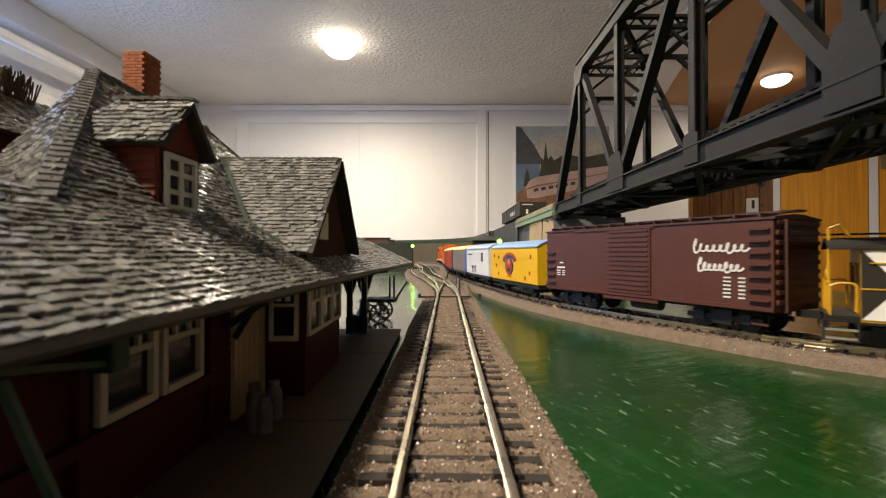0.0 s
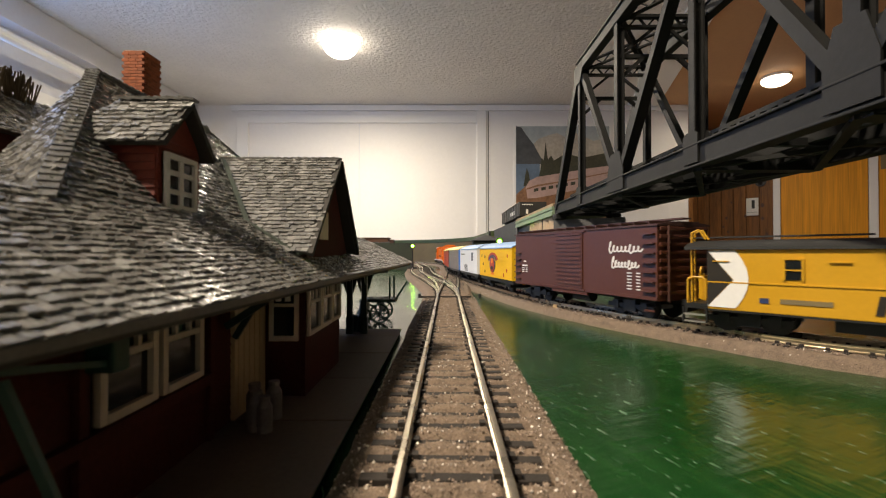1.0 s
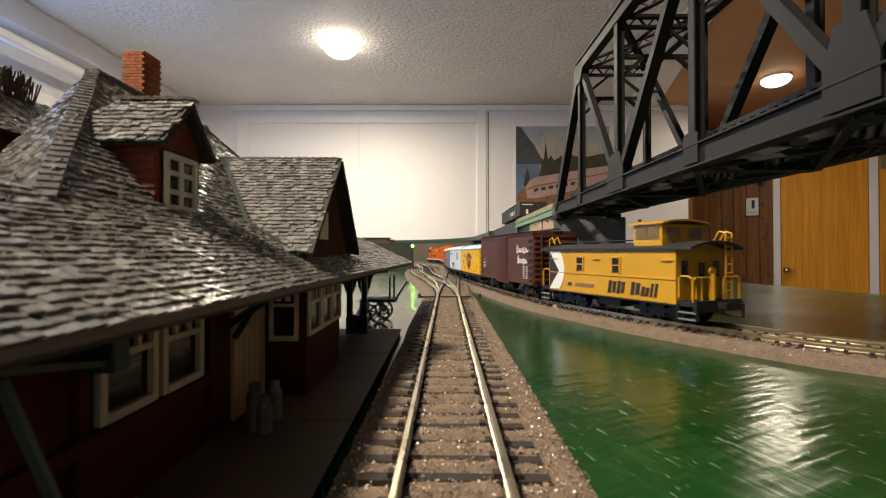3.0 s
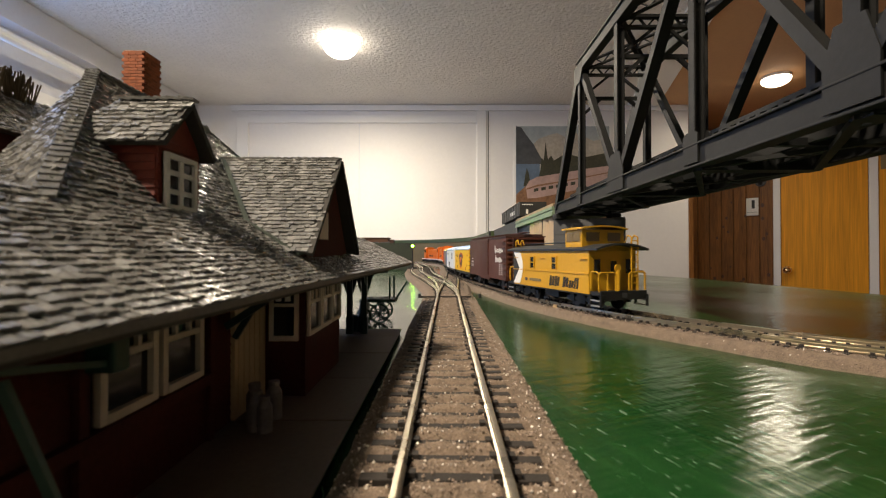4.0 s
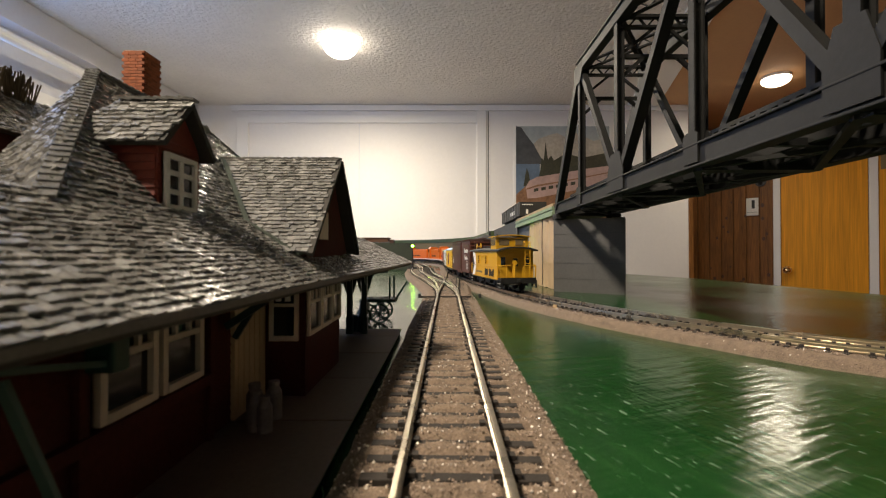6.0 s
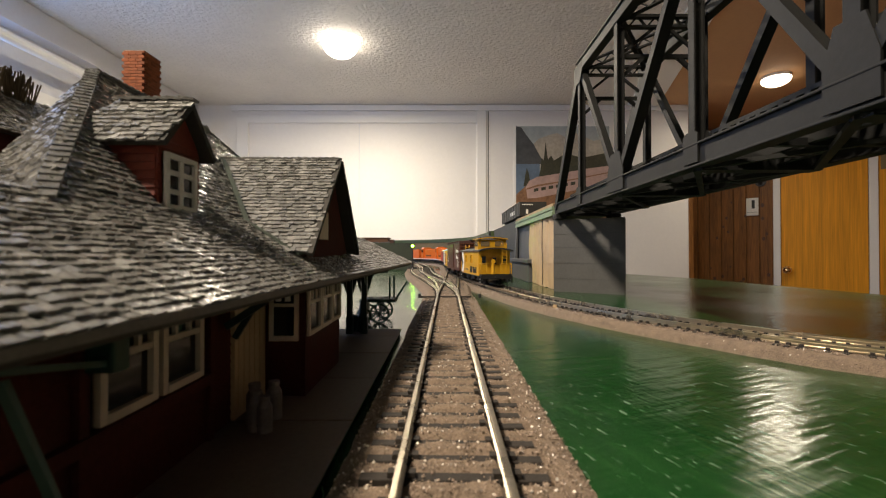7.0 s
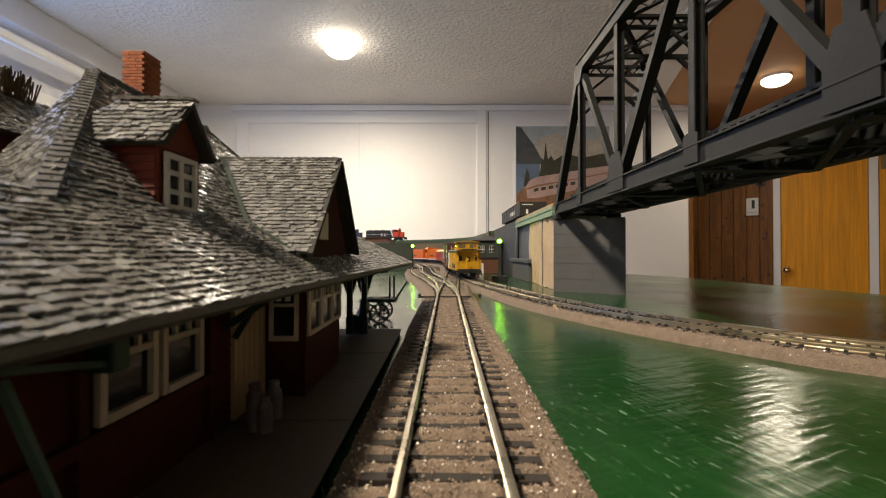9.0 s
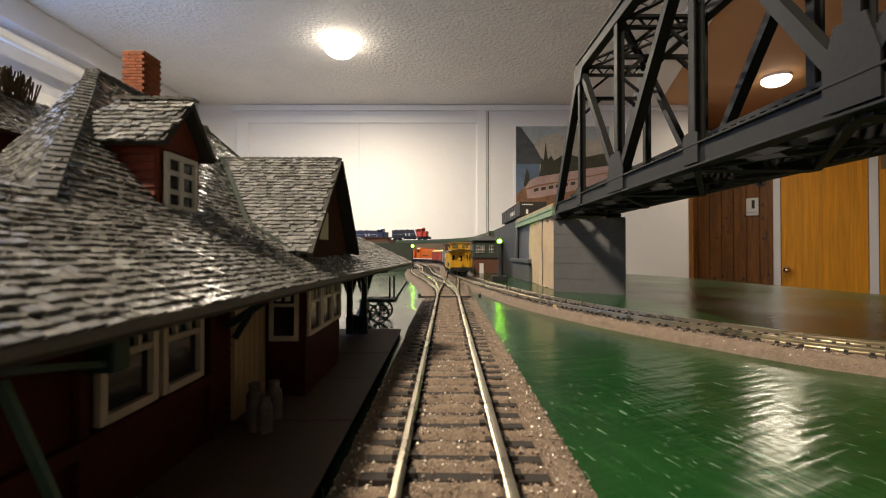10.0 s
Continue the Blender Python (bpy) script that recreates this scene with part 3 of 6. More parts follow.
def siding_bed():
    half, z0, z1 = 0.0185, 0.0, 0.0066
    cols = np.arange(-half - 0.0042, half + 0.0095, 0.0008)
    verts, faces = [], []
    for i, (lx, ly) in enumerate(sid_fine):
        s = i * 0.0008
        for u in cols:
            h = z1
            if u > 0.0212:
                h = max(-0.001, z1 - (u - 0.0212) * 1.9)
            elif u < -0.0195 and ly > 0.205:
                h = max(-0.001, z1 - (-0.0195 - u) * 2.4)
            elif u < -0.0195:
                h = 0.0
            x, y = lx + u, ly
            k = noise.noise((x * 900, y * 900, 0)) * 0.00035 + noise.noise((x * 260, y * 260, 3)) * 0.0005
            a = abs(u)
            ph = ((s - 0.06) / 0.0068) % 1.0
            c = min(ph, 1 - ph) * 0.0068
            if a < 0.0072:
                h += 0.0011
                k -= 0.0019 * max(0.0, 1 - (c / 0.0018) ** 2)
            elif a < 0.0096:
                k -= 0.0002
            elif a < 0.0165:
                h += 0.0005
                k -= 0.0019 * max(0.0, 1 - (c / 0.0020) ** 2)
            verts.append((x, y, h + k - max(0.0, ly - 0.334) * 0.45))
    w = len(cols)
    for i in range(len(sid_fine) - 1):
        for j in range(w - 1):
            faces.append((i * w + j, i * w + j + 1, (i + 1) * w + j + 1, (i + 1) * w + j))
    me = bpy.data.meshes.new("ballast")
    me.from_pydata(verts, [], faces)
    me.materials.append(M["ballast"])
    for p in me.polygons:
        p.use_smooth = True
    return tagged(new("ballast", me), "brown sandy ballast under the siding", "ballast", kind="stuff")


siding_bed()
rough_bed("ballast", "brown sandy ballast under the main line", MAIN_LINE[:520], 0.0172, 0.0, 0.0070, step=0.0012)
rough_bed("ballast", "brown ballast of the far main line", MAIN_LINE[518:], 0.0205, 0.0, 0.0073, step=0.005)
rough_bed("ballast", "brown ballast under the turnout", SIDING[197:640], 0.0186, 0.0, 0.0074, step=0.003)
rough_bed("ballast", "brown ballast under the turnout", BRANCH[14:], 0.0195, 0.0, 0.0073, step=0.003)


def grains():
    """Loose grains on the ballast, many tiny faceted stones in one mesh."""
    rs = np.random.RandomState(7)
    spots = []
    n = 15000
    ys = 0.045 + 0.33 * rs.rand(n) ** 1.6
    us = rs.uniform(-0.0185, 0.0242, n)
    for u, yy in zip(us, ys):
        if abs(abs(u) - 0.0083) < 0.0013:
            continue
        x = float(np.interp(yy, SIDING[:, 1], SIDING[:, 0])) + u
        ph = ((yy + 0.06 - 0.06) / 0.0068) % 1.0
        low = min(ph, 1 - ph) * 0.0068 < 0.0018 and abs(u) < 0.016
        if low and rs.rand() < 0.85:
            continue
        z = (0.0078 if abs(u) < 0.0072 else 0.0072) if u < 0.0212 else 0.0066 - (u - 0.0212) * 1.9
        spots.append((x, yy, z))
    k = 60 + (rs.rand(15000) ** 1.3 * 340).astype(int)
    tg = np.gradient(MAIN_LINE, axis=0)
    tg /= np.linalg.norm(tg, axis=1)[:, None]
    for i in k:
        u = rs.uniform(-0.0195, 0.017)
        if abs(abs(u) - 0.0083) < 0.0013:
            continue
        f = rs.rand()
        x = MAIN_LINE[i][0] * (1 - f) + MAIN_LINE[i + 1][0] * f + tg[i][1] * u
        yy = MAIN_LINE[i][1] * (1 - f) + MAIN_LINE[i + 1][1] * f - tg[i][0] * u
        spots.append((x, yy, 0.0074 if u > -0.0172 else 0.0074 - (-0.0172 - u) * 1.75))
    for name, material, some, r0, label in (("ballast_grains", "stone", spots, 0.00015, "loose sandy grains on the roadbed"),
                                            ("mica_grains", "mica", spots[::26], 0.00019, "pale glittering grains on the roadbed")):
        verts, faces = [], []
        for x, yy, z in some:
            r = r0 + 0.0002 * rs.rand() ** 2
            if material == "mica":
                x, yy, z = x + rs.uniform(-0.0004, 0.0004), yy + rs.uniform(-0.0004, 0.0004), z + 0.0001
            b = len(verts)
            a = rs.rand() * 6.28
            for q in range(4):
                w = a + q * 1.5708 + rs.uniform(-0.4, 0.4)
                verts.append((x + math.cos(w) * r, yy + math.sin(w) * r, z + rs.uniform(-0.3, 0.3) * r))
            verts += [(x, yy, z + r * rs.uniform(0.6, 1.1)), (x, yy, z - r)]
            for q in range(4):
                faces += [(b + q, b + (q + 1) % 4, b + 4), (b + (q + 1) % 4, b + q, b + 5)]
        me = bpy.data.meshes.new(name)
        me.from_pydata(verts, [], faces)
        me.materials.append(M[material])
        tagged(new(name, me), label, "ballast", kind="stuff")


grains()
chip = tagged(link("cork_chip", beam((0.0722, 0.275, 0.0035), (0.0728, 0.2805, 0.0085), 0.0022, 0.0016), "edge"), "small tan cork chip stuck on the roadbed edge", "cork chip")
tagged(link("turnout_tie_bar", box(-0.0175, 0.022, 0.3386, 0.3398, 0.0072, 0.0086), "tie"), "dark throw bar of the turnout", "turnout part")
for sx in (-0.0215, 0.026):
    tagged(link("switch_stand", rod((sx + 0.003, 0.339, 0.007), (sx + 0.003, 0.339, 0.0105), 0.0012, n=10), "dark"), "small dark turnout stand beside the rails", "switch stand")


# ---------------------------------------------------------------- the truss bridge and the pier
def lattice(p, q, depth=0.006, bays=14):
    """A lattice bar: two flanges with zigzag lacing between them."""
    p, q = Vector(p), Vector(q)
    up = Vector((0, 0, depth / 2))
    bm = beam(p + up, q + up, 0.003, 0.0011)
    beam(p - up, q - up, 0.003, 0.0011, bm)
    for k in range(bays):
        a, b = p.lerp(q, k / bays), p.lerp(q, (k + 1) / bays)
        beam(a - up if k % 2 else a + up, b + up if k % 2 else b - up, 0.0009, 0.0009, bm)
    return bm


def build_bridge():
    b = thing("truss_bridge", "dark grey through truss railway bridge on piers", "bridge")
    L = [0.453, 0.375, 0.295, 0.205, 0.1245, 0.045, -0.04, -0.12]
    zb, zt, zu = E0 + 0.0415, E0 + 0.0517, E0 + 0.162
    zm = (zb + zt) / 2
    for X in (0.1215, 0.1785):
        part("lower_chord", box(X - 0.0022, X + 0.0022, L[-1], L[0] + 0.006, zb, zt - 0.001, bevel=0.0004), "bridge", b)
        part("chord_flange", box(X - 0.0036, X + 0.0036, L[-1], L[0] + 0.006, zt - 0.001, zt, bevel=0.0003), "bridge", b)
        part("chord_flange", box(X - 0.0036, X + 0.0036, L[-1], L[0] + 0.006, zb - 0.001, zb, bevel=0.0003), "bridge", b)
        part("upper_chord", box(X - 0.0032, X + 0.0032, L[-2], L[1] + 0.003, zu - 0.004, zu + 0.004, bevel=0.0005), "bridge", b)
        part("cover_plate", box(X - 0.0042, X + 0.0042, L[-2], L[1] + 0.004, zu + 0.004, zu + 0.0049), "bridge", b)
        part("end_post", beam((X, L[0], zm), (X, L[1], zu), 0.0066, 0.0075, up=(0, 1, 0)), "bridge", b)
        part("end_post", beam((X, L[-1], zm), (X, L[-2], zu), 0.0066, 0.0075, up=(0, 1, 0)), "bridge", b)
        for i in range(1, 7):
            w = 0.005 if i % 2 else 0.0055
            bm = box(X - 0.0026, X - 0.0018, L[i] - w / 2, L[i] + w / 2, zt, zu)
            box(X + 0.0018, X + 0.0026, L[i] - w / 2, L[i] + w / 2, zt, zu, bm)
            box(X - 0.0018, X + 0.0018, L[i] - 0.0008, L[i] + 0.0008, zt, zu, bm)
            part("vertical_post", bm, "bridge", b)
        for i in range(1, 6):
            p, q = ((X, L[i], zu), (X, L[i + 1], zm)) if i % 2 else ((X, L[i], zm), (X, L[i + 1], zu))
            h = 0.0046 if i % 2 else 0.0062
            part("diagonal", beam(p, q, 0.005, h, up=(1, 0, 0)), "bridge", b)
        for i in range(1, 7):
            big = i % 2 == 0
            a = (0.0090 if i == 4 else 0.013) if big else 0.006
            hh = (0.0165 if i == 4 else 0.017) if big else 0.006
            for s in (-0.0034, 0.0026):
                part("gusset_plate", prism([(L[i] - a, zb + 0.001), (L[i] + a, zb + 0.001), (L[i] + a, zt + 0.004), (L[i] + a * 0.55, zt + hh), (L[i] - a * 0.55, zt + hh), (L[i] - a, zt + 0.004)],
                                           "x", X + s, X + s + 0.0008), "bridge", b)
                if not big:
                    a2 = 0.010
                    part("gusset_plate", prism([(L[i] - a2, zu + 0.003), (L[i] + a2, zu + 0.003), (L[i] + a2, zu - 0.007), (L[i] + 0.005, zu - 0.014), (L[i] - 0.005, zu - 0.014), (L[i] - a2, zu - 0.007)],
                                               "x", X + s, X + s + 0.0008), "bridge", b)
    # rivet rows on one post
    bm = bmesh.new()
    z = zt + 0.004
    while z < zu - 0.016:
        for y in (L[3] - 0.0017, L[3] + 0.0017):
            box(0.1187, 0.1190, y - 0.0002, y + 0.0002, z - 0.0002, z + 0.0002, bm)
        z += 0.0022
    part("rivets", bm, "bridge", b)
    xa, xb = 0.1215, 0.1785
    # portal and sway bracing, lattice top struts
    for i in range(1, 7):
        y = L[i]
        z = zu - 0.001
        bm = box(xa, xb, y - 0.002, y + 0.002, z + 0.001, z + 0.003)
        box(xa, xb, y - 0.002, y + 0.002, z - 0.006, z - 0.0045, bm)
        n = 9
        for k in range(n):
            x0, x1 = xa + (xb - xa) * k / n, xa + (xb - xa) * (k + 1) / n
            za, zc = (z - 0.005, z + 0.002) if k % 2 else (z + 0.002, z - 0.005)
            beam((x0, y, za), (x1, y, zc), 0.0012, 0.0012, bm)
        part("lattice_strut", bm, "bridge", b)
        part("sway_brace", box(xa, xb, y - 0.0015, y + 0.0015, zu - 0.028, zu - 0.0255), "bridge", b)
        for s in (0, 1):
            x0, x1 = (xa, xa + 0.017) if not s else (xb, xb - 0.017)
            part("knee_brace", beam((x0, y, zu - 0.042), (x1, y, zu - 0.027), 0.0025, 0.0025), "bridge", b)
            part("sway_diagonal", beam((x0, y, zu - 0.026), (x1 + (0.008 if not s else -0.008), y, zu - 0.006), 0.002, 0.002), "bridge", b)
    for i in range(1, 6):
        for p, q in (((xa, L[i], zu), (xb, L[i + 1], zu)), ((xb, L[i], zu), (xa, L[i + 1], zu))):
            part("top_lateral", lattice(p, q), "bridge", b)
    # floor beams, stringers, bracing under the deck
    for i in range(0, 8):
        part("floor_beam", box(xa, xb, L[i] - 0.0018, L[i] + 0.0018, zb - 0.0015, zt - 0.001), "bridge", b)
        part("beam_flange", box(xa, xb, L[i] - 0.0038, L[i] + 0.0038, zb - 0.0025, zb - 0.0015), "bridge", b)
    for x in (0.1405, 0.1595):
        part("stringer", box(x - 0.0015, x + 0.0015, L[-1], L[0], zb + 0.0005, zt + 0.0051), "bridge", b)
    for i in range(7):
        part("bottom_lateral", beam((xa, L[i], zb - 0.001), (xb, L[i + 1], zb - 0.001), 0.003, 0.002), "bridge", b)
        part("bottom_lateral", beam((xb, L[i], zb - 0.0015), (xa, L[i + 1], zb - 0.0015), 0.003, 0.002), "bridge", b)
        part("bracing_strut", beam((xa, (L[i] + L[i + 1]) / 2, zb + 0.001), (xb, (L[i] + L[i + 1]) / 2, zb + 0.001), 0.003, 0.003), "bridge", b)
    me = bpy.data.meshes.new("bridge_tie")
    bm = box(-0.0165, 0.0165, -0.0013, 0.0013, 0, 0.0024)
    bmesh.ops.recalc_face_normals(bm, faces=bm.faces)
    bm.to_mesh(me)
    bm.free()
    me.materials.append(M["bridge"])
    y = L[-1] + 0.004
    while y < L[0]:
        o = new("bridge_tie", me)
        o.parent = b
        o.location = (0.15, y, zt + 0.0052)
        y += 0.0062
    line = np.array([(0.15, L[-1] + 0.002 * i) for i in range(int((L[0] - L[-1]) / 0.002))])
    for u in (-0.0083, 0.0083):
        rail(line, u, b, zt + 0.0102)
    for x in (0.1355, 0.1645):
        part("guard_timber", box(x - 0.0012, x + 0.0012, L[-1], L[0], zt + 0.0077, zt + 0.0096), "bridge", b)
    for x in (xa, xb):
        part("bearing_shoe", box(x - 0.005, x + 0.005, L[0] - 0.012, L[0] + 0.004, zb - 0.0066, zb - 0.001, bevel=0.0006), "bridge", b)
        part("bearing_shoe", box(x - 0.005, x + 0.005, L[-1] - 0.004, L[-1] + 0.012, zb - 0.0066, zb - 0.001), "bridge", b)
    p = thing("bridge_pier", "slate grey painted block pier under the bridge end", "bridge pier")
    top = E0 + 0.0345
    poly = [(0.1158, 0.4497), (0.1742, 0.4105), (0.186, 0.437), (0.1285, 0.476)]
    part("pier_block", prism(poly, "z", 0.0024, top), "pier", p)
    for z in (0.016, 0.032, 0.048, 0.062):
        q = [(0.1156, 0.4495), (0.1743, 0.4102), (0.1745, 0.4107), (0.1158, 0.45)]
        part("block_joint", prism(q, "z", z, z + 0.0004), "pier_joint", p)
    p2 = thing("bridge_pier", "slate grey painted block pier under the bridge end", "bridge pier")
    part("pier_block", box(0.112, 0.188, -0.15, -0.10, 0.0024, top), "pier", p2)
    a = thing("abutment", "grey painted abutment wall of the raised line", "abutment")
    part("wall_block", box(0.1235, 0.178, 0.594, 0.70, 0.0024, E0 + 0.040), "abut", a)
    # solid block; its dark colour stands in for the shaded opening
    part("wall_block", box(0.1215, 0.178, 0.701, 1.02, 0.0024, E0 + 0.0538), "recess_shade", a)
    part("base_step", box(0.1165, 0.18, 0.585, 0.72, 0.0024, 0.028, bevel=0.001), "abut", a)
    part("ledge", box(0.114, 0.18, 0.58, 0.735, 0.0285, 0.034, bevel=0.001), "abut", a)
    part("buttress", prism([(0.1160, 0.0345), (0.1195, 0.0345), (0.1212, E0 + 0.0405), (0.1190, E0 + 0.0405)], "y", 0.69, 0.6985), "abut", a, "pale grey slanted strut")
    d = thing("raised_deck", "layered pale green board deck carrying the raised line", "deck")
    for i in range(4):
        z = E0 + 0.0405 + i * 0.0034
        part("board_layer", box(0.1175 + 0.0008 * (i % 2), 0.182, 0.4635, 0.70, z, z + 0.0031), "ply" if i != 3 else "edge", d)
    c = thing("hanging_cloth", "cream cloth hanging beneath the raised deck", "cloth")
    bm = bmesh.new()
    vs = []
    for i in range(41):
        y = 0.468 + i * 0.0031
        row = []
        for j in range(9):
            z = E0 + 0.0402 - (E0 + 0.0400) * j / 8
            row.append(bm.verts.new((0.121 + 0.0011 * math.sin(i * 0.9) + 0.0006 * math.sin(i * 2.3 + j * 0.5) + 0.0008 * math.sin(j * 0.9 + i * 0.2), y, max(z, 0.0027))))
        vs.append(row)
    for i in range(40):
        for j in range(8):
            bm.faces.new((vs[i][j], vs[i + 1][j], vs[i + 1][j + 1], vs[i][j + 1]))
    o = part("cloth_panel", bm, "cloth", c)
    s = o.modifiers.new("thick", "SOLIDIFY")
    s.thickness = 0.0006
    part("cord", pipe([(0.1198, 0.518, E0 + 0.04), (0.1198, 0.52, 0.05), (0.1198, 0.517, 0.0325), (0.1198, 0.519, 0.004)], 0.0004), "dark", c)
    # the raised line goes on round the far side
    line = spline([(0.150, 0.70), (0.152, 0.95), (0.15, 1.2), (0.115, 1.5), (-0.05, 1.75), (-0.4, 1.88), (-1.4, 1.95)], 0.01)
    r = thing("raised_board", "olive green raised board along the far side", "deck", kind="structure")
    part("board_top", ribbon(line[33:], [(-0.04, E0 + 0.0405), (0.04, E0 + 0.0405), (0.04, E0 + 0.053), (-0.04, E0 + 0.053)]), "deck", r)
    part("board_face", ribbon(line[33:], [(-0.036, 0.0024), (-0.026, 0.0024), (-0.026, E0 + 0.0402), (-0.036, E0 + 0.0402)]), "fascia", r)
    return line


UPPER = build_bridge()[::-1]


def hopper():
    h = thing("hopper_car", "black open hopper car standing on the raised deck", "freight car")
    x0, x1, y0, y1, z0 = 0.1215, 0.164, 0.68, 0.885, E0 + 0.0590
    z1 = E0 + 0.081
    part("side", box(x0, x0 + 0.001, y0, y1, z0, z1), "roof_black", h)
    part("side", box(x1 - 0.001, x1, y0, y1, z0, z1), "roof_black", h)
    part("end", box(x0 + 0.001, x1 - 0.001, y0, y0 + 0.001, z0, z1), "roof_black", h)
    part("end", box(x0 + 0.001, x1 - 0.001, y1 - 0.001, y1, z0, z1), "roof_black", h)
    part("hopper_bottom", box(x0 + 0.001, x1 - 0.001, y0 + 0.001, y1 - 0.001, z0, z0 + 0.003), "black", h)
    for i in range(8):
        y = y0 + 0.006 + i * 0.0262
        part("rib", box(x0 - 0.0008, x0, y - 0.0007, y + 0.0007, z0, z1), "roof_black", h)
    part("top_rail", box(x0 - 0.001, x0, y0, y1, z1 - 0.0015, z1), "roof_black", h)
    for y in (y0 + 0.03, y1 - 0.03):
        bm = box(x0 + 0.003, x1 - 0.003, y - 0.014, y + 0.014, z0 - 0.0050, z0 - 0.001)
        part("truck", bm, "black", h)
    for i, wd in enumerate((0.005, 0.007, 0.0045, 0.006)):
        part("lettering", box(x0 - 0.0006, x0 + 0.0001, y0 + 0.05 + i * 0.012, y0 + 0.05 + i * 0.012 + wd, z0 + 0.006, z0 + 0.012), "lettering", h)
    for i in range(7):
        part("lettering", box(x0 + 0.004 + i * 0.0025, x0 + 0.0058 + i * 0.0025, y0 - 0.0004, y0 + 0.0001, z1 - 0.005, z1 - 0.0035), "lettering", h)
    part("lettering", box(x0 + 0.010, x0 + 0.0135, y0 - 0.0004, y0 + 0.0001, z0 + 0.003, z0 + 0.010), "lettering", h)


hopper()


# ---------------------------------------------------------------- signals, tower, far things
def signal(x, y, z):
    s = thing("signal_mast", "black model railway signal showing a green light", "railway signal", "lit signals")
    s.location = (x, y, 0.0024)
    z -= 0.0024
    part("base", box(-0.0105, 0.0105, -0.006, 0.006, 0, 0.0085, bevel=0.0008), "dark", s)
    part("mast", rod((0, 0, 0.0085), (0, 0, z - 0.004), 0.0016), "dark", s)
    part("mast_foot", rod((0, 0, 0.0085), (0, 0, 0.022), 0.0035, r2=0.002), "dark", s)
    part("head", rod((0, 0.001, z), (0, 0.004, z), 0.0052, n=18), "dark", s)
    part("hood", rod((0, -0.002, z + 0.0042), (0, 0.001, z + 0.0042), 0.0013, n=10), "dark", s)
    bm = bmesh.new()
    bmesh.ops.create_uvsphere(bm, u_segments=14, v_segments=10, radius=0.0025, matrix=pose(0, 0.0, z))
    part("lens", bm, "signal_green", s, "lit green lens")


signal(-0.0682, 0.96, E0 + 0.0155)
signal(0.079, 0.60, E0 + 0.0166)


def tower():
    t = thing("signal_tower", "brown and white two-storey signal tower with a grey hip roof", "model building")
    x0, x1, y0, y1 = 0.062, 0.112, 0.86, 0.91
    zt = E0 + 0.025
    part("lower_wall", box(x0, x1, y0, y1, 0.0024, 0.034), "brown", t)
    part("upper_wall", box(x0 - 0.001, x1 + 0.001, y0 - 0.001, y1, 0.0345, zt), "hill", t)
    part("belt_course", box(x0 - 0.002, x1 + 0.002, y0 - 0.002, y1, 0.032, 0.0344), "roof_under", t)
    bm = bmesh.new()
    e = 0.006
    c = [bm.verts.new(p) for p in ((x0 - e, y0 - e, zt), (x1 + e, y0 - e, zt), (x1 + e, y1 + e, zt), (x0 - e, y1 + e, zt))]
    r = [bm.verts.new(p) for p in ((x0 + 0.022, (y0 + y1) / 2, zt + 0.013), (x1 - 0.022, (y0 + y1) / 2, zt + 0.013))]
    for f in ((c[0], c[1], r[1], r[0]), (c[1], c[2], r[1]), (c[2], c[3], r[0], r[1]), (c[3], c[0], r[0]), (c[3], c[2], c[1], c[0])):
        bm.faces.new(f)
    part("roof", bm, "pier", t)
    part("chimney", box(x1 - 0.018, x1 - 0.014, y0 + 0.02, y0 + 0.024, zt + 0.006, zt + 0.02), "dark", t)
    for a, b in ((0.066, 0.074), (0.0755, 0.0835), (0.092, 0.102)):
        w = part("window", box(a, b, y0 - 0.0025, y0 - 0.0008, 0.043, 0.057), "white_sash", t)
        for i in (0, 1):
            for j in (0, 1):
                xx, zz = a + 0.0008 + i * (b - a) / 2, 0.0438 + j * 0.007
                part("pane", box(xx, xx + (b - a) / 2 - 0.0014, y0 - 0.003, y0 - 0.0024, zz, zz + 0.0056), "glass", w)
    part("door", box(0.073, 0.081, y0 - 0.0015, y0 + 0.0005, 0.0024, 0.022), "white_sash", t)


tower()


def far_things():
    h = thing("retaining_wall", "dark green painted scenery block before the far tracks", "scenery block", kind="structure")
    part("block", prism([(-0.75, 1.02), (-0.0735, 1.02), (-0.082, 1.12), (-0.75, 1.12)], "z", 0.0024, E0 + 0.0235), "hill", h)
    for x0, x1 in ((-0.19, -0.155), (-0.150, -0.128), (-0.2, -0.17)):
        o = tagged(link("plank", box(x0, x1, 1.03 + x1 * 0.03, 1.045 + x1 * 0.03, E0 + 0.0237, E0 + 0.0265), "abut"), "pale grey plank lying on the scenery block", "plank")
    b = thing("freight_shed", "low brown freight shed on the scenery block", "model building")
    part("shed_wall", box(-0.205, -0.135, 1.06, 1.09, E0 + 0.0237, E0 + 0.036), "brown", b)
    part("shed_roof", box(-0.208, -0.132, 1.057, 1.093, E0 + 0.0361, E0 + 0.038), "boxcar", b)
    part("shed_annex", box(-0.133, -0.122, 1.06, 1.085, E0 + 0.0237, E0 + 0.033), "boxcar_roof", b)
    k = thing("white_marker", "small white pyramid marker on the scenery block", "marker")
    bm = box(-0.2285, -0.212, 1.045, 1.056, E0 + 0.0237, E0 + 0.04)
    rod((-0.220, 1.05, E0 + 0.04), (-0.220, 1.05, E0 + 0.056), 0.0085, bm, 4, 0.0006)
    part("pyramid", bm, "white", k)


far_things()


# ---------------------------------------------------------------- the station
STATION = thing("station", "red clapboard railway station with grey shingled roofs", "model building")


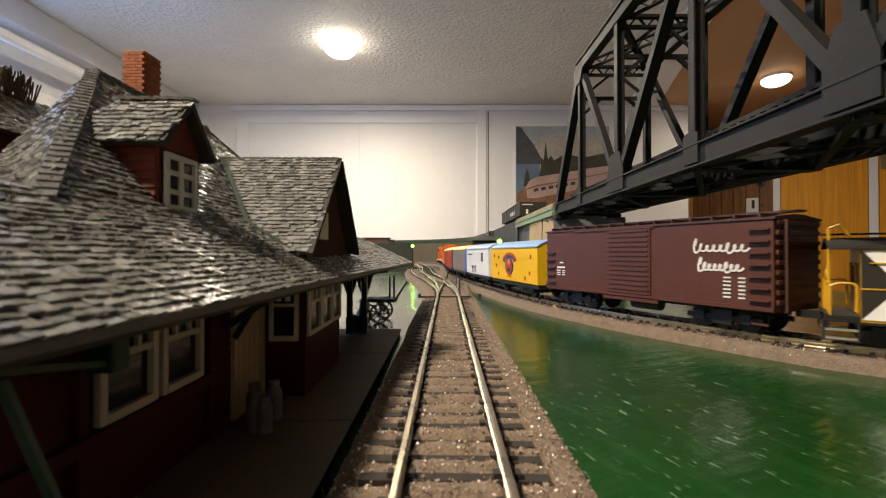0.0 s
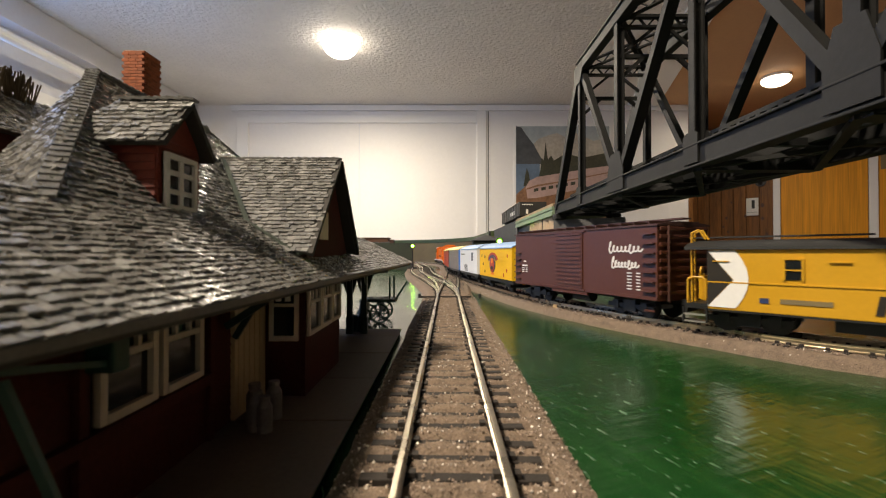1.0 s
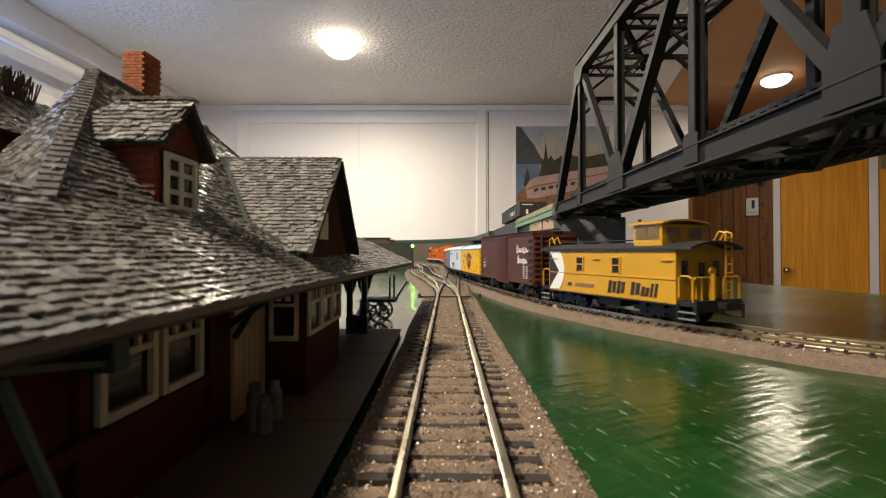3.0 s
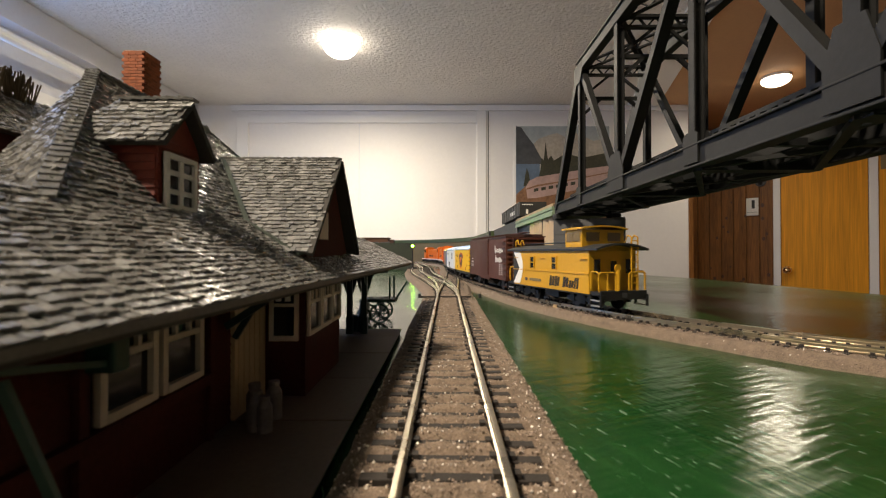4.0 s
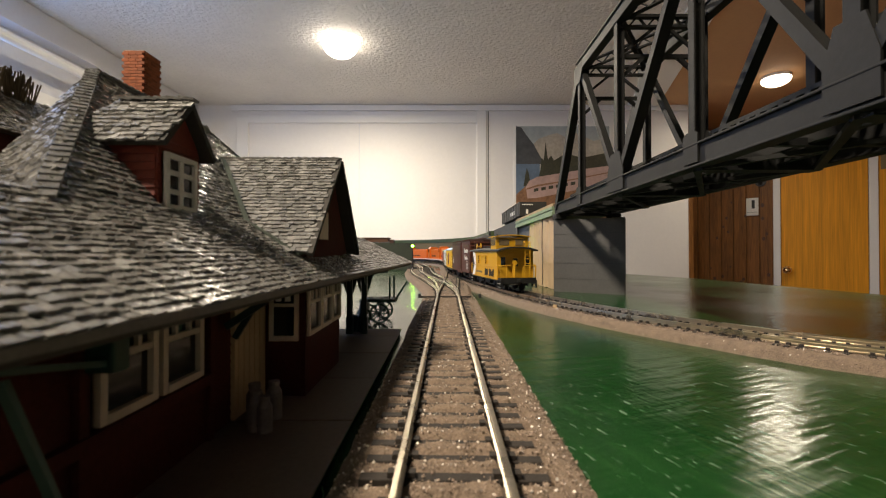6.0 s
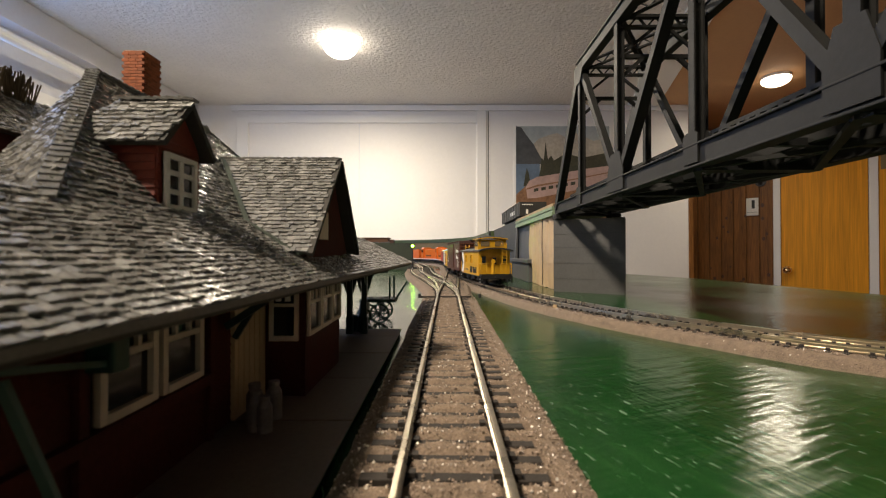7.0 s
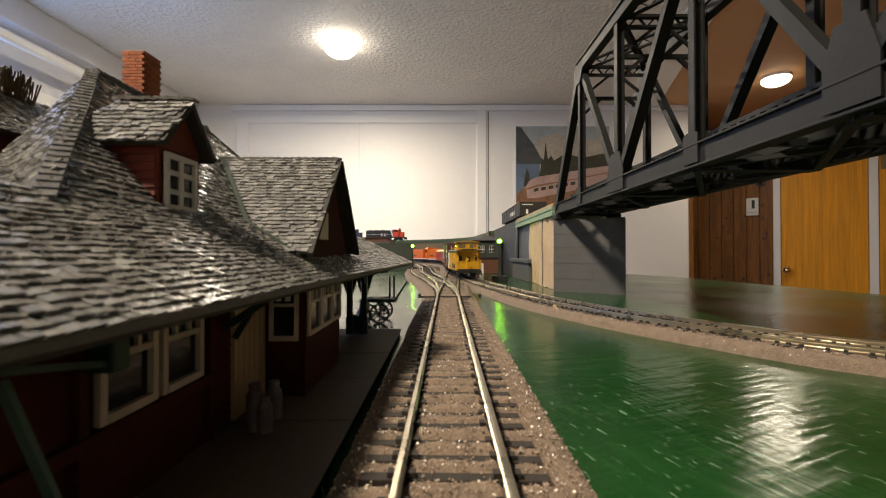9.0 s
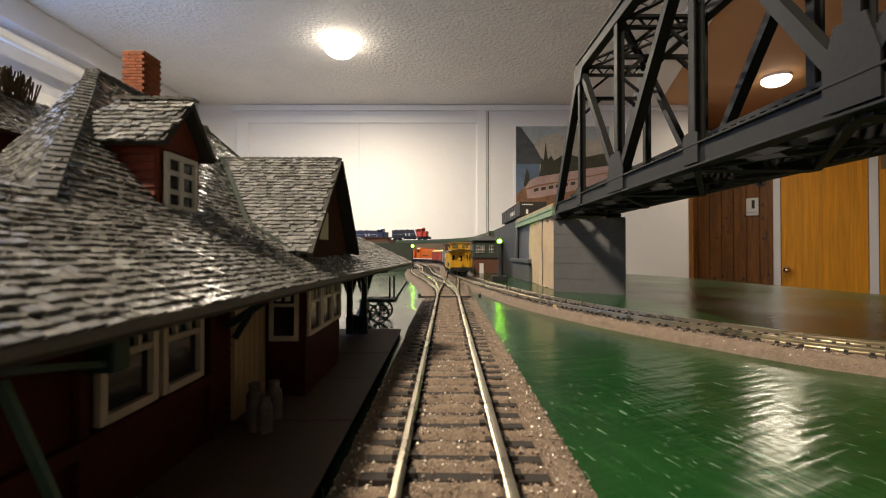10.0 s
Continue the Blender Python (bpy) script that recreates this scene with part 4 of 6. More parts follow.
def shingle_mesh(name, w, l, t):
    me = bpy.data.meshes.new(name)
    bm = bmesh.new()
    hexa(bm, [(-w / 2, 0, 0), (w / 2, 0, 0), (w / 2, l, -t * 0.4), (-w / 2, l, -t * 0.4), (-w / 2, 0, t), (w / 2, 0, t), (w / 2, l, t * 0.15), (-w / 2, l, t * 0.15)])
    bmesh.ops.recalc_face_normals(bm, faces=bm.faces)
    bm.to_mesh(me)
    bm.free()
    me.materials.append(M["shingle"])
    return me


SHINGLES = [shingle_mesh("shingle", w, 0.0019, t) for w, t in ((0.0017, 0.00046), (0.0021, 0.0004), (0.0013, 0.00054))]


def inside(p, poly):
    c = False
    for (x0, y0), (x1, y1) in zip(poly, poly[1:] + poly[:1]):
        if (y0 > p[1]) != (y1 > p[1]) and p[0] < (x1 - x0) * (p[1] - y0) / (y1 - y0) + x0:
            c = not c
    return c


def roof_face(pts, parent, single=0, seed=0, course=0.0014, stretch=None):
    """A shingled roof face: pts[0] to pts[1] is the eave. The first `single` shingles within the stretch (y0, y1) are parts of their own."""
    p = [Vector(q) for q in pts]
    ex = (p[1] - p[0]).normalized()
    nz = (p[1] - p[0]).cross(p[2] - p[0]).normalized()
    if nz.z < 0:
        nz.negate()
    ey = nz.cross(ex)
    if ey.z < 0:
        ex, ey = -ex, -ey
    o = p[0]
    uv = [((q - o).dot(ex), (q - o).dot(ey)) for q in p]
    part("roof_board", slab(pts, 0.0012), "roof_under", parent)
    rnd = random.Random(seed)
    m = Matrix((ex, ey, nz)).transposed().to_4x4()
    verts, faces, n = [], [], 0
    v = -0.0004
    top = max(b for a, b in uv)
    lo, hi = min(a for a, b in uv), max(a for a, b in uv)
    templates = [[tuple(q.co) for q in me.vertices] for me in SHINGLES]
    fs = [tuple(f.vertices) for f in SHINGLES[0].polygons]
    while v < top - 0.0004:
        u = lo + rnd.uniform(-0.002, 0)
        while u < hi + 0.002:
            k = rnd.randrange(3)
            w = (0.0017, 0.0021, 0.0013)[k]
            if inside((u + w / 2, v + 0.0009), uv):
                loc = o + ex * (u + w / 2) + ey * (v + rnd.uniform(-0.00018, 0.00018)) + nz * rnd.uniform(0.0, 0.0002)
                mm = Matrix.Translation(loc) @ m @ Matrix.Rotation(rnd.uniform(-0.06, 0.06), 4, "Z") @ Matrix.Rotation(rnd.gauss(-0.005, 0.05), 4, "X") @ Matrix.Rotation(rnd.gauss(0, 0.05), 4, "Y")
                if n < single and (stretch is None or stretch[0] < loc.y < stretch[1]):
                    ob = new("shingle", SHINGLES[k])
                    ob.parent = parent
                    ob.matrix_basis = mm
                    n += 1
                else:
                    base = len(verts)
                    verts += [tuple(mm @ Vector(q)) for q in templates[k]]
                    faces += [tuple(base + i for i in f) for f in fs]
            u += w + 0.0001
        v += course
    me = bpy.data.meshes.new("shingles")
    me.from_pydata(verts, [], faces)
    me.materials.append(M["shingle"])
    ob = new("shingles", me)
    ob.parent = parent
    ob["kind"] = "stuff"


def cap(p, q, parent, w=0.0017):
    p, q = Vector(p), Vector(q)
    n = max(2, int((q - p).length / 0.0022))
    for i in range(n):
        a, b = p.lerp(q, i / n), p.lerp(q, (i + 1.25) / n)
        part("ridge_cap", beam(a + Vector((0, 0, 0.0004)), b, w, 0.0005), "shingle_cap", parent)


def roofs():
    z = lambda r: E0 + r
    r = part("roof", slab([(-0.0322, -0.012, z(-0.0078)), (-0.0225, 0.302, z(-0.0078)), (-0.05, 0.255, z(0.0045)), (-0.0575, -0.012, z(0.0068))], 0.0006), "roof_under", STATION)
    # lower skirt towards the track, its far hip end and the steep upper hip roof
    ev0, ev1 = (-0.0322, -0.012, z(-0.0065)), (-0.0222, 0.305, z(-0.0065))
    k1 = (-0.052, 0.255, z(0.007))
    top0, top1 = (-0.0322 - 0.0253, -0.012, z(0.0089)), (-0.0222 - 0.0269 + 0.0001, 0.2565, z(0.0089))
    roof_face([ev0, ev1, top1, top0], r, 180, 1, stretch=(0.03, 0.09))
    roof_face([ev1, (-0.118, 0.305, z(-0.0065)), (-0.088, 0.255, z(0.007)), k1], r, 0, 2)
    roof_face([(-0.118, 0.199, z(0.007)), (-0.052, 0.199, z(0.007)), (-0.052, 0.256, z(0.0073)), (-0.09, 0.256, z(0.0073))], r, 0, 12)
    cap(ev1, k1, r)
    u0, u1 = (-0.052, 0.0557, z(0.007)), (-0.052, 0.199, z(0.007))
    r0, r1 = (-0.085, 0.104, z(0.0443)), (-0.085, 0.152, z(0.0443))
    b0, b1 = (-0.118, 0.0557, z(0.007)), (-0.118, 0.199, z(0.007))
    roof_face([u0, u1, r1, r0], r, 120, 3, stretch=(0.07, 0.12))
    e0 = (-0.1015, 0.0985, z(0.0225))
    roof_face([e0, u0, r0], r, 0, 4)
    roof_face([(-0.101, 0.072, z(0.007)), u0, e0], r, 0, 14)
    roof_face([u1, b1, r1], r, 0, 5)
    part("roof_board", slab([b1, e0, r0, r1], 0.001), "roof_under", r)
    for a, b, wide in ((u0, r0, 0.0026), (r0, r1, 0.0022), (u1, r1, 0.0017)):
        cap(a, b, r, wide)
    part("roof_board", slab([(-0.052, -0.012, z(0.007)), (-0.118, -0.012, z(0.0068)), (-0.118, 0.0557, z(0.0068)), (-0.052, 0.0557, z(0.007))], 0.001), "roof_under", r)
    part("eave_board", beam((ev0[0] + 0.0003, ev0[1], ev0[2] - 0.0006), (ev1[0] + 0.0003, ev1[1], ev1[2] - 0.0006), 0.0007, 0.0010), "fasciaboard", r, "weathered grey eave edge")
    # cross gable over the bay
    gx, gb = -0.0335, -0.0735
    pk, pb = (gx, 0.1390, z(0.0304)), (gb, 0.1390, z(0.0304))
    fl, fr = (gx, 0.1085, z(0.0004)), (gx, 0.1655, z(0.0004))
    g = part("gable_wall", prism([(0.1118, z(-0.003)), (0.1622, z(-0.003)), (0.1390, z(0.0275))], "x", -0.0375, -0.0360), "red_wall_shaded", STATION)
    gr = part("gable_roof", slab([(gx - 0.001, 0.1097, z(0.0004)), (gx - 0.001, 0.1390, z(0.0294)), (gb, 0.1390, z(0.0294)), (gb, 0.1097, z(0.0004))], 0.0008), "roof_under", STATION)
    roof_face([(-0.075, 0.1085, z(0.0004)), fl, pk, pb], gr, 0, 7, course=0.0015)
    roof_face([fr, (-0.075, 0.1655, z(0.0004)), pb, pk], gr, 0, 8, course=0.0015)
    cap(pb, pk, gr)
    part("barge_board", beam((gx, 0.108, z(-0.0004)), (gx, 0.1390, z(0.0294)), 0.0012, 0.0016, up=(1, 0, 0)), "roof_under", gr)
    part("barge_board", beam((gx, 0.1662, z(-0.0004)), (gx, 0.1390, z(0.0294)), 0.0012, 0.0022, up=(1, 0, 0)), "roof_under", gr)
    gw = part("gable_window", box(-0.0361, -0.0350, 0.1225, 0.1310, z(0.0040), z(0.0122)), "cream", STATION)
    # valley flashing strips
    part("valley_flashing", beam((-0.0712, 0.1390, z(0.0308)), (-0.052, 0.1140, z(0.0082)), 0.0012, 0.0006), "hill", gr)
    part("valley_flashing", beam((-0.052, 0.1140, z(0.0082)), (-0.036, 0.1085, z(-0.0002)), 0.0012, 0.0006), "hill", gr)


def dormer():
    z = lambda r: E0 + r
    d = part("dormer", box(-0.0555, -0.0545, 0.0832, 0.0968, z(0.0065), z(0.0225)), "red_dormer", STATION)
    d.location = (0, -0.0018, -0.0004)
    for i in range(10):
        z0 = 0.0065 + i * 0.0016
        bm = bmesh.new()
        hexa(bm, [(-0.0545, 0.0832, z(z0)), (-0.0540, 0.0832, z(z0)), (-0.0540, 0.0968, z(z0)), (-0.0545, 0.0968, z(z0)),
                  (-0.0545, 0.0832, z(z0 + 0.0016)), (-0.0543, 0.0832, z(z0 + 0.0016)), (-0.0543, 0.0968, z(z0 + 0.0016)), (-0.0545, 0.0968, z(z0 + 0.0016))])
        hexa(bm, [(-0.075, 0.0827, z(z0)), (-0.0545, 0.0827, z(z0)), (-0.0545, 0.0832, z(z0)), (-0.075, 0.0832, z(z0)),
                  (-0.075, 0.0831, z(z0 + 0.0016)), (-0.0545, 0.0831, z(z0 + 0.0016)), (-0.0545, 0.0832, z(z0 + 0.0016)), (-0.075, 0.0832, z(z0 + 0.0016))])
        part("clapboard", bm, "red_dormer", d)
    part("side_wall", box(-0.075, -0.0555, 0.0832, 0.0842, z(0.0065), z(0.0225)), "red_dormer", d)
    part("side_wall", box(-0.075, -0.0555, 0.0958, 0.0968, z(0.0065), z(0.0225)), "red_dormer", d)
    part("gable_panel", prism([(0.0832, z(0.0225)), (0.0968, z(0.0225)), (0.09, z(0.0305))], "x", -0.0553, -0.0541), "red_dormer", d)
    pk, pb = (-0.0515, 0.09, z(0.0318)), (-0.0665, 0.09, z(0.0318))
    roof_face([(-0.0735, 0.0808, z(0.0213)), (-0.0515, 0.0808, z(0.0213)), pk, pb], d, 0, 21)
    roof_face([(-0.0515, 0.0992, z(0.0213)), (-0.0735, 0.0992, z(0.0213)), pb, pk], d, 0, 22)
    cap(pb, pk, d, 0.0022)
    window(d, -0.054, 0.0842, 0.0946, z(0.0088), z(0.0200), 2, 3, "white_sash")


def window(parent, x, y0, y1, z0, z1, nx, nz, material, proud=0.0009, frame_w=0.0011, name="window"):
    """A sash with nx by nz panes on a wall that faces +x."""
    w = part(name, box(x, x + 0.0003, y0, y1, z0, z1), "glass", parent)
    bm = bmesh.new()
    for a, b in ((y0, y0 + frame_w), (y1 - frame_w, y1)):
        box(x, x + proud, a, b, z0, z1, bm)
    for a, b in ((z0, z0 + frame_w), (z1 - frame_w, z1)):
        box(x, x + proud * 1.1, y0 + frame_w, y1 - frame_w, a, b, bm)
    part("window_frame", bm, material, w)
    for i in range(1, nx):
        y = y0 + (y1 - y0) * i / nx
        part("mullion", box(x, x + proud * 0.8, y - 0.0006, y + 0.0006, z0 + frame_w, z1 - frame_w), material, w)
    for j in range(1, nz):
        zz = z0 + (z1 - z0) * j / nz
        part("glazing_bar", box(x, x + proud * 0.7, y0 + frame_w, y1 - frame_w, zz - 0.0005, zz + 0.0005), material, w)
    return w


def walls():
    z = lambda r: E0 + r
    floor = 0.0046
    # the wall colour already holds the shade of the eaves
    w = part("wall", box(-0.118, -0.0485, 0.006, 0.199, floor, z(0.0035)), "red_wall_shaded", STATION)
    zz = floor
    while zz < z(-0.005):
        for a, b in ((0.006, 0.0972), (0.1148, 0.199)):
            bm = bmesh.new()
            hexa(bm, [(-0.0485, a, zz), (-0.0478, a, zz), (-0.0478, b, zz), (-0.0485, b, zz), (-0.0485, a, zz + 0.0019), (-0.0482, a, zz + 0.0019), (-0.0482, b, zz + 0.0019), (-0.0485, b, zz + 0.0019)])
            part("clapboard", bm, "red_wall_shaded", w)
        zz += 0.0019
    for y in (0.0175, 0.0345, 0.0555, 0.0868):
        part("batten", box(-0.0478, -0.0468, y, y + 0.0016, floor, z(-0.006)), "red_wall_shaded", w)
    part("sill_board", box(-0.0478, -0.0462, 0.0365, 0.0868, z(-0.0262), z(-0.0242)), "red_wall_shaded", w)
    # tall double window with small upper lights
    for a, b in ((0.0585, 0.0705), (0.0717, 0.0838)):
        window(w, -0.0478, a, b, z(-0.0238), z(-0.0088), 1, 1, "cream", 0.0013, 0.0013)
        part("transom_bar", box(-0.0478, -0.0466, a + 0.0012, b - 0.0012, z(-0.0152), z(-0.0142)), "cream", w)
        for i in (1, 2):
            y = a + (b - a) * i / 3
            part("glazing_bar", box(-0.0478, -0.0468, y - 0.0004, y + 0.0004, z(-0.0142), z(-0.0098)), "cream", w)
    # cream door
    d = part("door", box(-0.0482, -0.0472, 0.0976, 0.1144, floor, z(-0.0085)), "cream_door", STATION, "cream plank door")
    for i in range(1, 6):
        y = 0.0976 + 0.0168 * i / 6
        part("plank_strip", box(-0.0472, -0.04705, y - 0.0012, y + 0.0012, floor + 0.001, z(-0.009)), "cream_door", d)
    part("corner_bracket", beam((-0.0465, 0.0962, z(-0.019)), (-0.0395, 0.0962, z(-0.0075)), 0.0009, 0.0013), "green_dark", STATION)
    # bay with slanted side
    b = part("bay", prism([(-0.0485, 0.1152), (-0.0365, 0.1140), (-0.0365, 0.1505), (-0.0485, 0.158)], "z", floor, z(-0.0012)), "red_wall_shaded", STATION)
    for a, c in ((0.1146, 0.1262), (0.1268, 0.1384), (0.139, 0.1500)):
        window(b, -0.0365, a, c, z(-0.0222), z(-0.0085), 1, 1, "cream", 0.001, 0.0011)
        part("transom_bar", box(-0.0365, -0.0357, a + 0.001, c - 0.001, z(-0.0138), z(-0.0130)), "cream", b)
        for i in (1, 2):
            y = a + (c - a) * i / 3
            part("glazing_bar", box(-0.0365, -0.0358, y - 0.0003, y + 0.0003, z(-0.0130), z(-0.0095)), "cream", b)
    sw = part("side_window", box(-0.0005, 0.0005, -0.0036, 0.0036, z(-0.0228), z(-0.009)), "glass", b)
    sw.matrix_basis = pose(-0.0420, 0.1143, 0, 0, 0, -90)
    for a, c, e, f in ((-0.0038, -0.0028, -0.0232, -0.0085), (0.0028, 0.0038, -0.0232, -0.0085), (-0.0028, 0.0028, -0.0232, -0.0219), (-0.0028, 0.0028, -0.0142, -0.0134)):
        part("window_frame", box(-0.0008, 0.0012, a, c, z(e), z(f)), "cream", sw)
    for a in (-0.0014, 0.0010):
        part("pane", box(0.0006, 0.0010, a - 0.0007, a + 0.0007, z(-0.0128), z(-0.0112)), "white_sash", sw)
    # chimney in brick courses
    cx0, cx1, cy0, cy1 = -0.0922, -0.0862, 0.1235, 0.1305
    c = part("chimney", box(cx0 + 0.0002, cx1 - 0.0002, cy0 + 0.0002, cy1 - 0.0002, z(0.03), z(0.0578)), "mortar", STATION)
    me = bpy.data.meshes.new("brick")
    bm = box(-0.00095, 0.00095, -0.0005, 0.0005, -0.00038, 0.00038)
    bm.to_mesh(me)
    bm.free()
    me.materials.append(M["chimney"])
    for i in range(31):
        zz = z(0.0305 + i * 0.0009)
        for k in range(3):
            u = (k + 0.5 * (i % 2) * 0.6 + 0.3) * 0.002
            for px, py, rz in ((cx0 + u, cy0 + 0.0002, 0), (cx1 - 0.0002, cy0 + 0.0008 + u, 90)):
                o = new("brick", me)
                o.parent = c
                o.matrix_basis = pose(px, py, zz, 0, 0, rz)
    part("chimney_cap", box(cx0 - 0.0001, cx1 + 0.0001, cy0 - 0.0001, cy1 + 0.0001, z(0.0578), z(0.0585), bevel=0.0002), "chimney", c)
    # rear wing
    wg = part("rear_wing", box(-0.20, -0.140, 0.085, 0.22, floor, z(0.038)), "red_wall_shaded", STATION)
    roof_face([(-0.1365, 0.08, z(0.0385)), (-0.1365, 0.225, z(0.0385)), (-0.158, 0.225, z(0.0585)), (-0.158, 0.08, z(0.0585))], wg, 0, 31)
    part("roof_board", slab([(-0.158, 0.08, z(0.0585)), (-0.158, 0.225, z(0.0585)), (-0.205, 0.225, z(0.04)), (-0.205, 0.08, z(0.04))], 0.0012), "roof_under", wg)
    # posts and brackets of the platform canopy
    for x, y in ((-0.0371, 0.203), (-0.0440, 0.203)):
        p = part("canopy_post", box(x - 0.0012, x + 0.0012, y - 0.0012, y + 0.0012, floor, z(-0.006)), "green_dark", STATION, "dark green turned post")
        part("post_base", box(x - 0.0016, x + 0.0016, y - 0.0016, y + 0.0016, floor, floor + 0.008, bevel=0.0003), "green_dark", p)
        for s in (-1, 1):
            part("bracket", prism([(x + s * 0.0016, z(-0.019)), (x + s * 0.0016, z(-0.0075)), (x + s * 0.0075, z(-0.0075)), (x + s * 0.0040, z(-0.011))], "y", y - 0.0007, y + 0.0007), "green_dark", p)
        part("bracket", prism([(y - 0.0016, z(-0.017)), (y - 0.0016, z(-0.0075)), (y - 0.011, z(-0.0075)), (y - 0.005, z(-0.0115))], "x", x - 0.0007, x + 0.0007), "green_dark", p)
    part("canopy_beam", box(-0.0395, -0.0365, 0.199, 0.29, z(-0.0075), z(-0.0055)), "green_dark", STATION)
    part("canopy_beam", box(-0.055, -0.026, 0.2015, 0.2045, z(-0.0095), z(-0.0076)), "green_dark", STATION)
    # green eave bracket close by
    k = part("eave_bracket", beam((-0.0395, 0.034, z(-0.0098)), (-0.0445, 0.058, z(-0.0148)), 0.0008, 0.0008), "green", STATION, "dark green eave bracket")
    part("bracket_block", box(-0.0467, -0.0428, 0.0560, 0.0590, z(-0.0158), z(-0.0115), bevel=0.0004), "green", k)
    part("bracket_strut", beam((-0.0385, 0.0375, z(-0.0112)), (-0.0345, 0.0385, z(-0.0225)), 0.0008, 0.0008), "green", k)
    for y in (0.018, 0.0935, 0.172):
        part("rafter_bracket", beam((-0.047, y, z(-0.016)), (-0.034, y, z(-0.0073)), 0.0013, 0.0015), "green_dark", STATION)


roofs()
dormer()
walls()

plat = tagged(thing("platform", "grey boarded station platform", "platform", kind="structure"))
part("platform_base", box(-0.24, -0.0215, -0.1, 0.215, 0.0024, 0.0040), "tie", plat)
rnd = random.Random(9)
y = -0.1
while y < 0.21:
    part("slab", box(-0.24, -0.0205, y, min(0.215, y + 0.0325), 0.0041, 0.0046 + rnd.uniform(0, 0.00012), bevel=0.0002), "platform", plat)
    y += 0.033


def milk_can(x, y, s):
    c = thing("milk_can", "dull grey milk can standing on the platform", "milk can", "milk cans by the door")
    c.location = (x, y, 0.0047)
    bm = rod((0, 0, 0), (0, 0, 0.0072 * s), 0.0021 * s, n=14)
    rod((0, 0, 0.0072 * s), (0, 0, 0.009 * s), 0.0021 * s, bm, 14, 0.0012 * s)
    part("can_body", bm, "tin", c)
    part("lid", rod((0, 0, 0.009 * s), (0, 0, 0.0102 * s), 0.0015 * s, n=12), "tin", c)


for x, y, s in ((-0.0402, 0.0925, 0.82), (-0.0422, 0.0965, 0.86), (-0.0388, 0.0990, 0.84), (-0.0378, 0.0915, 0.74)):
    milk_can(x, y, s)


def baggage_cart():
    c = thing("baggage_cart", "dark green baggage cart with spoked wheels on the platform", "cart")
    fl = 0.0024
    y0, y1 = 0.2465, 0.2625
    part("cart_bed", box(-0.0480, -0.0275, y0, y1, fl + 0.0118, fl + 0.0132, bevel=0.0002), "green", c)
    for i in range(5):
        part("bed_plank", box(-0.0480 + i * 0.004, -0.0443 + i * 0.004, y0 + 0.0003, y1 - 0.0003, fl + 0.0133, fl + 0.0136), "green", c)

    def wheel(x, y, r):
        bm = bmesh.new()
        n = 20
        for i in range(n):
            a, b = 6.2832 * i / n, 6.2832 * (i + 1) / n
            beam((x + math.cos(a) * r, y, fl + r + 0.0004 + math.sin(a) * r), (x + math.cos(b) * r, y, fl + r + 0.0004 + math.sin(b) * r), 0.0011, 0.0012, bm, up=(0, 1, 0))
        w = part("wheel", bm, "green", c)
        bm = rod((x, y - 0.0009, fl + r + 0.0004), (x, y + 0.0009, fl + r + 0.0004), 0.0013, n=10)
        part("hub", bm, "green", w)
        for i in range(8):
            a = 6.2832 * i / 8
            part("spoke", beam((x, y, fl + r + 0.0004), (x + math.cos(a) * r, y, fl + r + 0.0004 + math.sin(a) * r), 0.0006, 0.0006, up=(0, 1, 0)), "green", w)
    for y in (y0 - 0.001, y1 + 0.001):
        wheel(-0.0362, y, 0.0052)
        wheel(-0.0452, y, 0.0040)
    for y in (y0 + 0.002, y1 - 0.002):
        part("stake", box(-0.0315 + (y - y0) * 0.1, -0.0305 + (y - y0) * 0.1, y - 0.0005, y + 0.0005, fl + 0.0136, fl + 0.0265), "green", c)
    part("pull_handle", beam((-0.0282, 0.2545, fl + 0.0125), (-0.0212, 0.2545, fl + 0.0235), 0.0009, 0.0009), "green", c)
    part("axle", box(-0.0367, -0.0357, y0, y1, fl + 0.006, fl + 0.0118), "green_dark", c)
    part("axle", box(-0.0457, -0.0447, y0, y1, fl + 0.0045, fl + 0.0118), "green_dark", c)


baggage_cart()
trunk = thing("trunk", "dark green trunk and sacks by the canopy post", "luggage")
part("trunk_box", box(-0.0455, -0.0385, 0.2065, 0.2135, 0.0047, 0.0125, bevel=0.0012), "green_dark", trunk)
part("sack", rod((-0.0395, 0.2075, 0.0047), (-0.0385, 0.2085, 0.0195), 0.0028, n=10, r2=0.0016), "green_dark", trunk)
brush = thing("brush_bundle", "dry brown brush laid along the wing roof", "brush")
bm = bmesh.new()
rnd = random.Random(4)
for i in range(260):
    y = rnd.uniform(0.10, 0.162)
    x = rnd.uniform(-0.158, -0.1535)
    rod((x, y, E0 + 0.0555), (x + rnd.uniform(-0.0015, 0.0015), y + rnd.uniform(-0.002, 0.002), E0 + rnd.uniform(0.0625, 0.0665)), 0.00035, bm, 4)
ob = part("twig_mass", bm, "brush", brush)
ob["kind"] = "stuff"


# ---------------------------------------------------------------- rolling stock (local x runs forward, z = 0 on the rail)
WHEELS = []


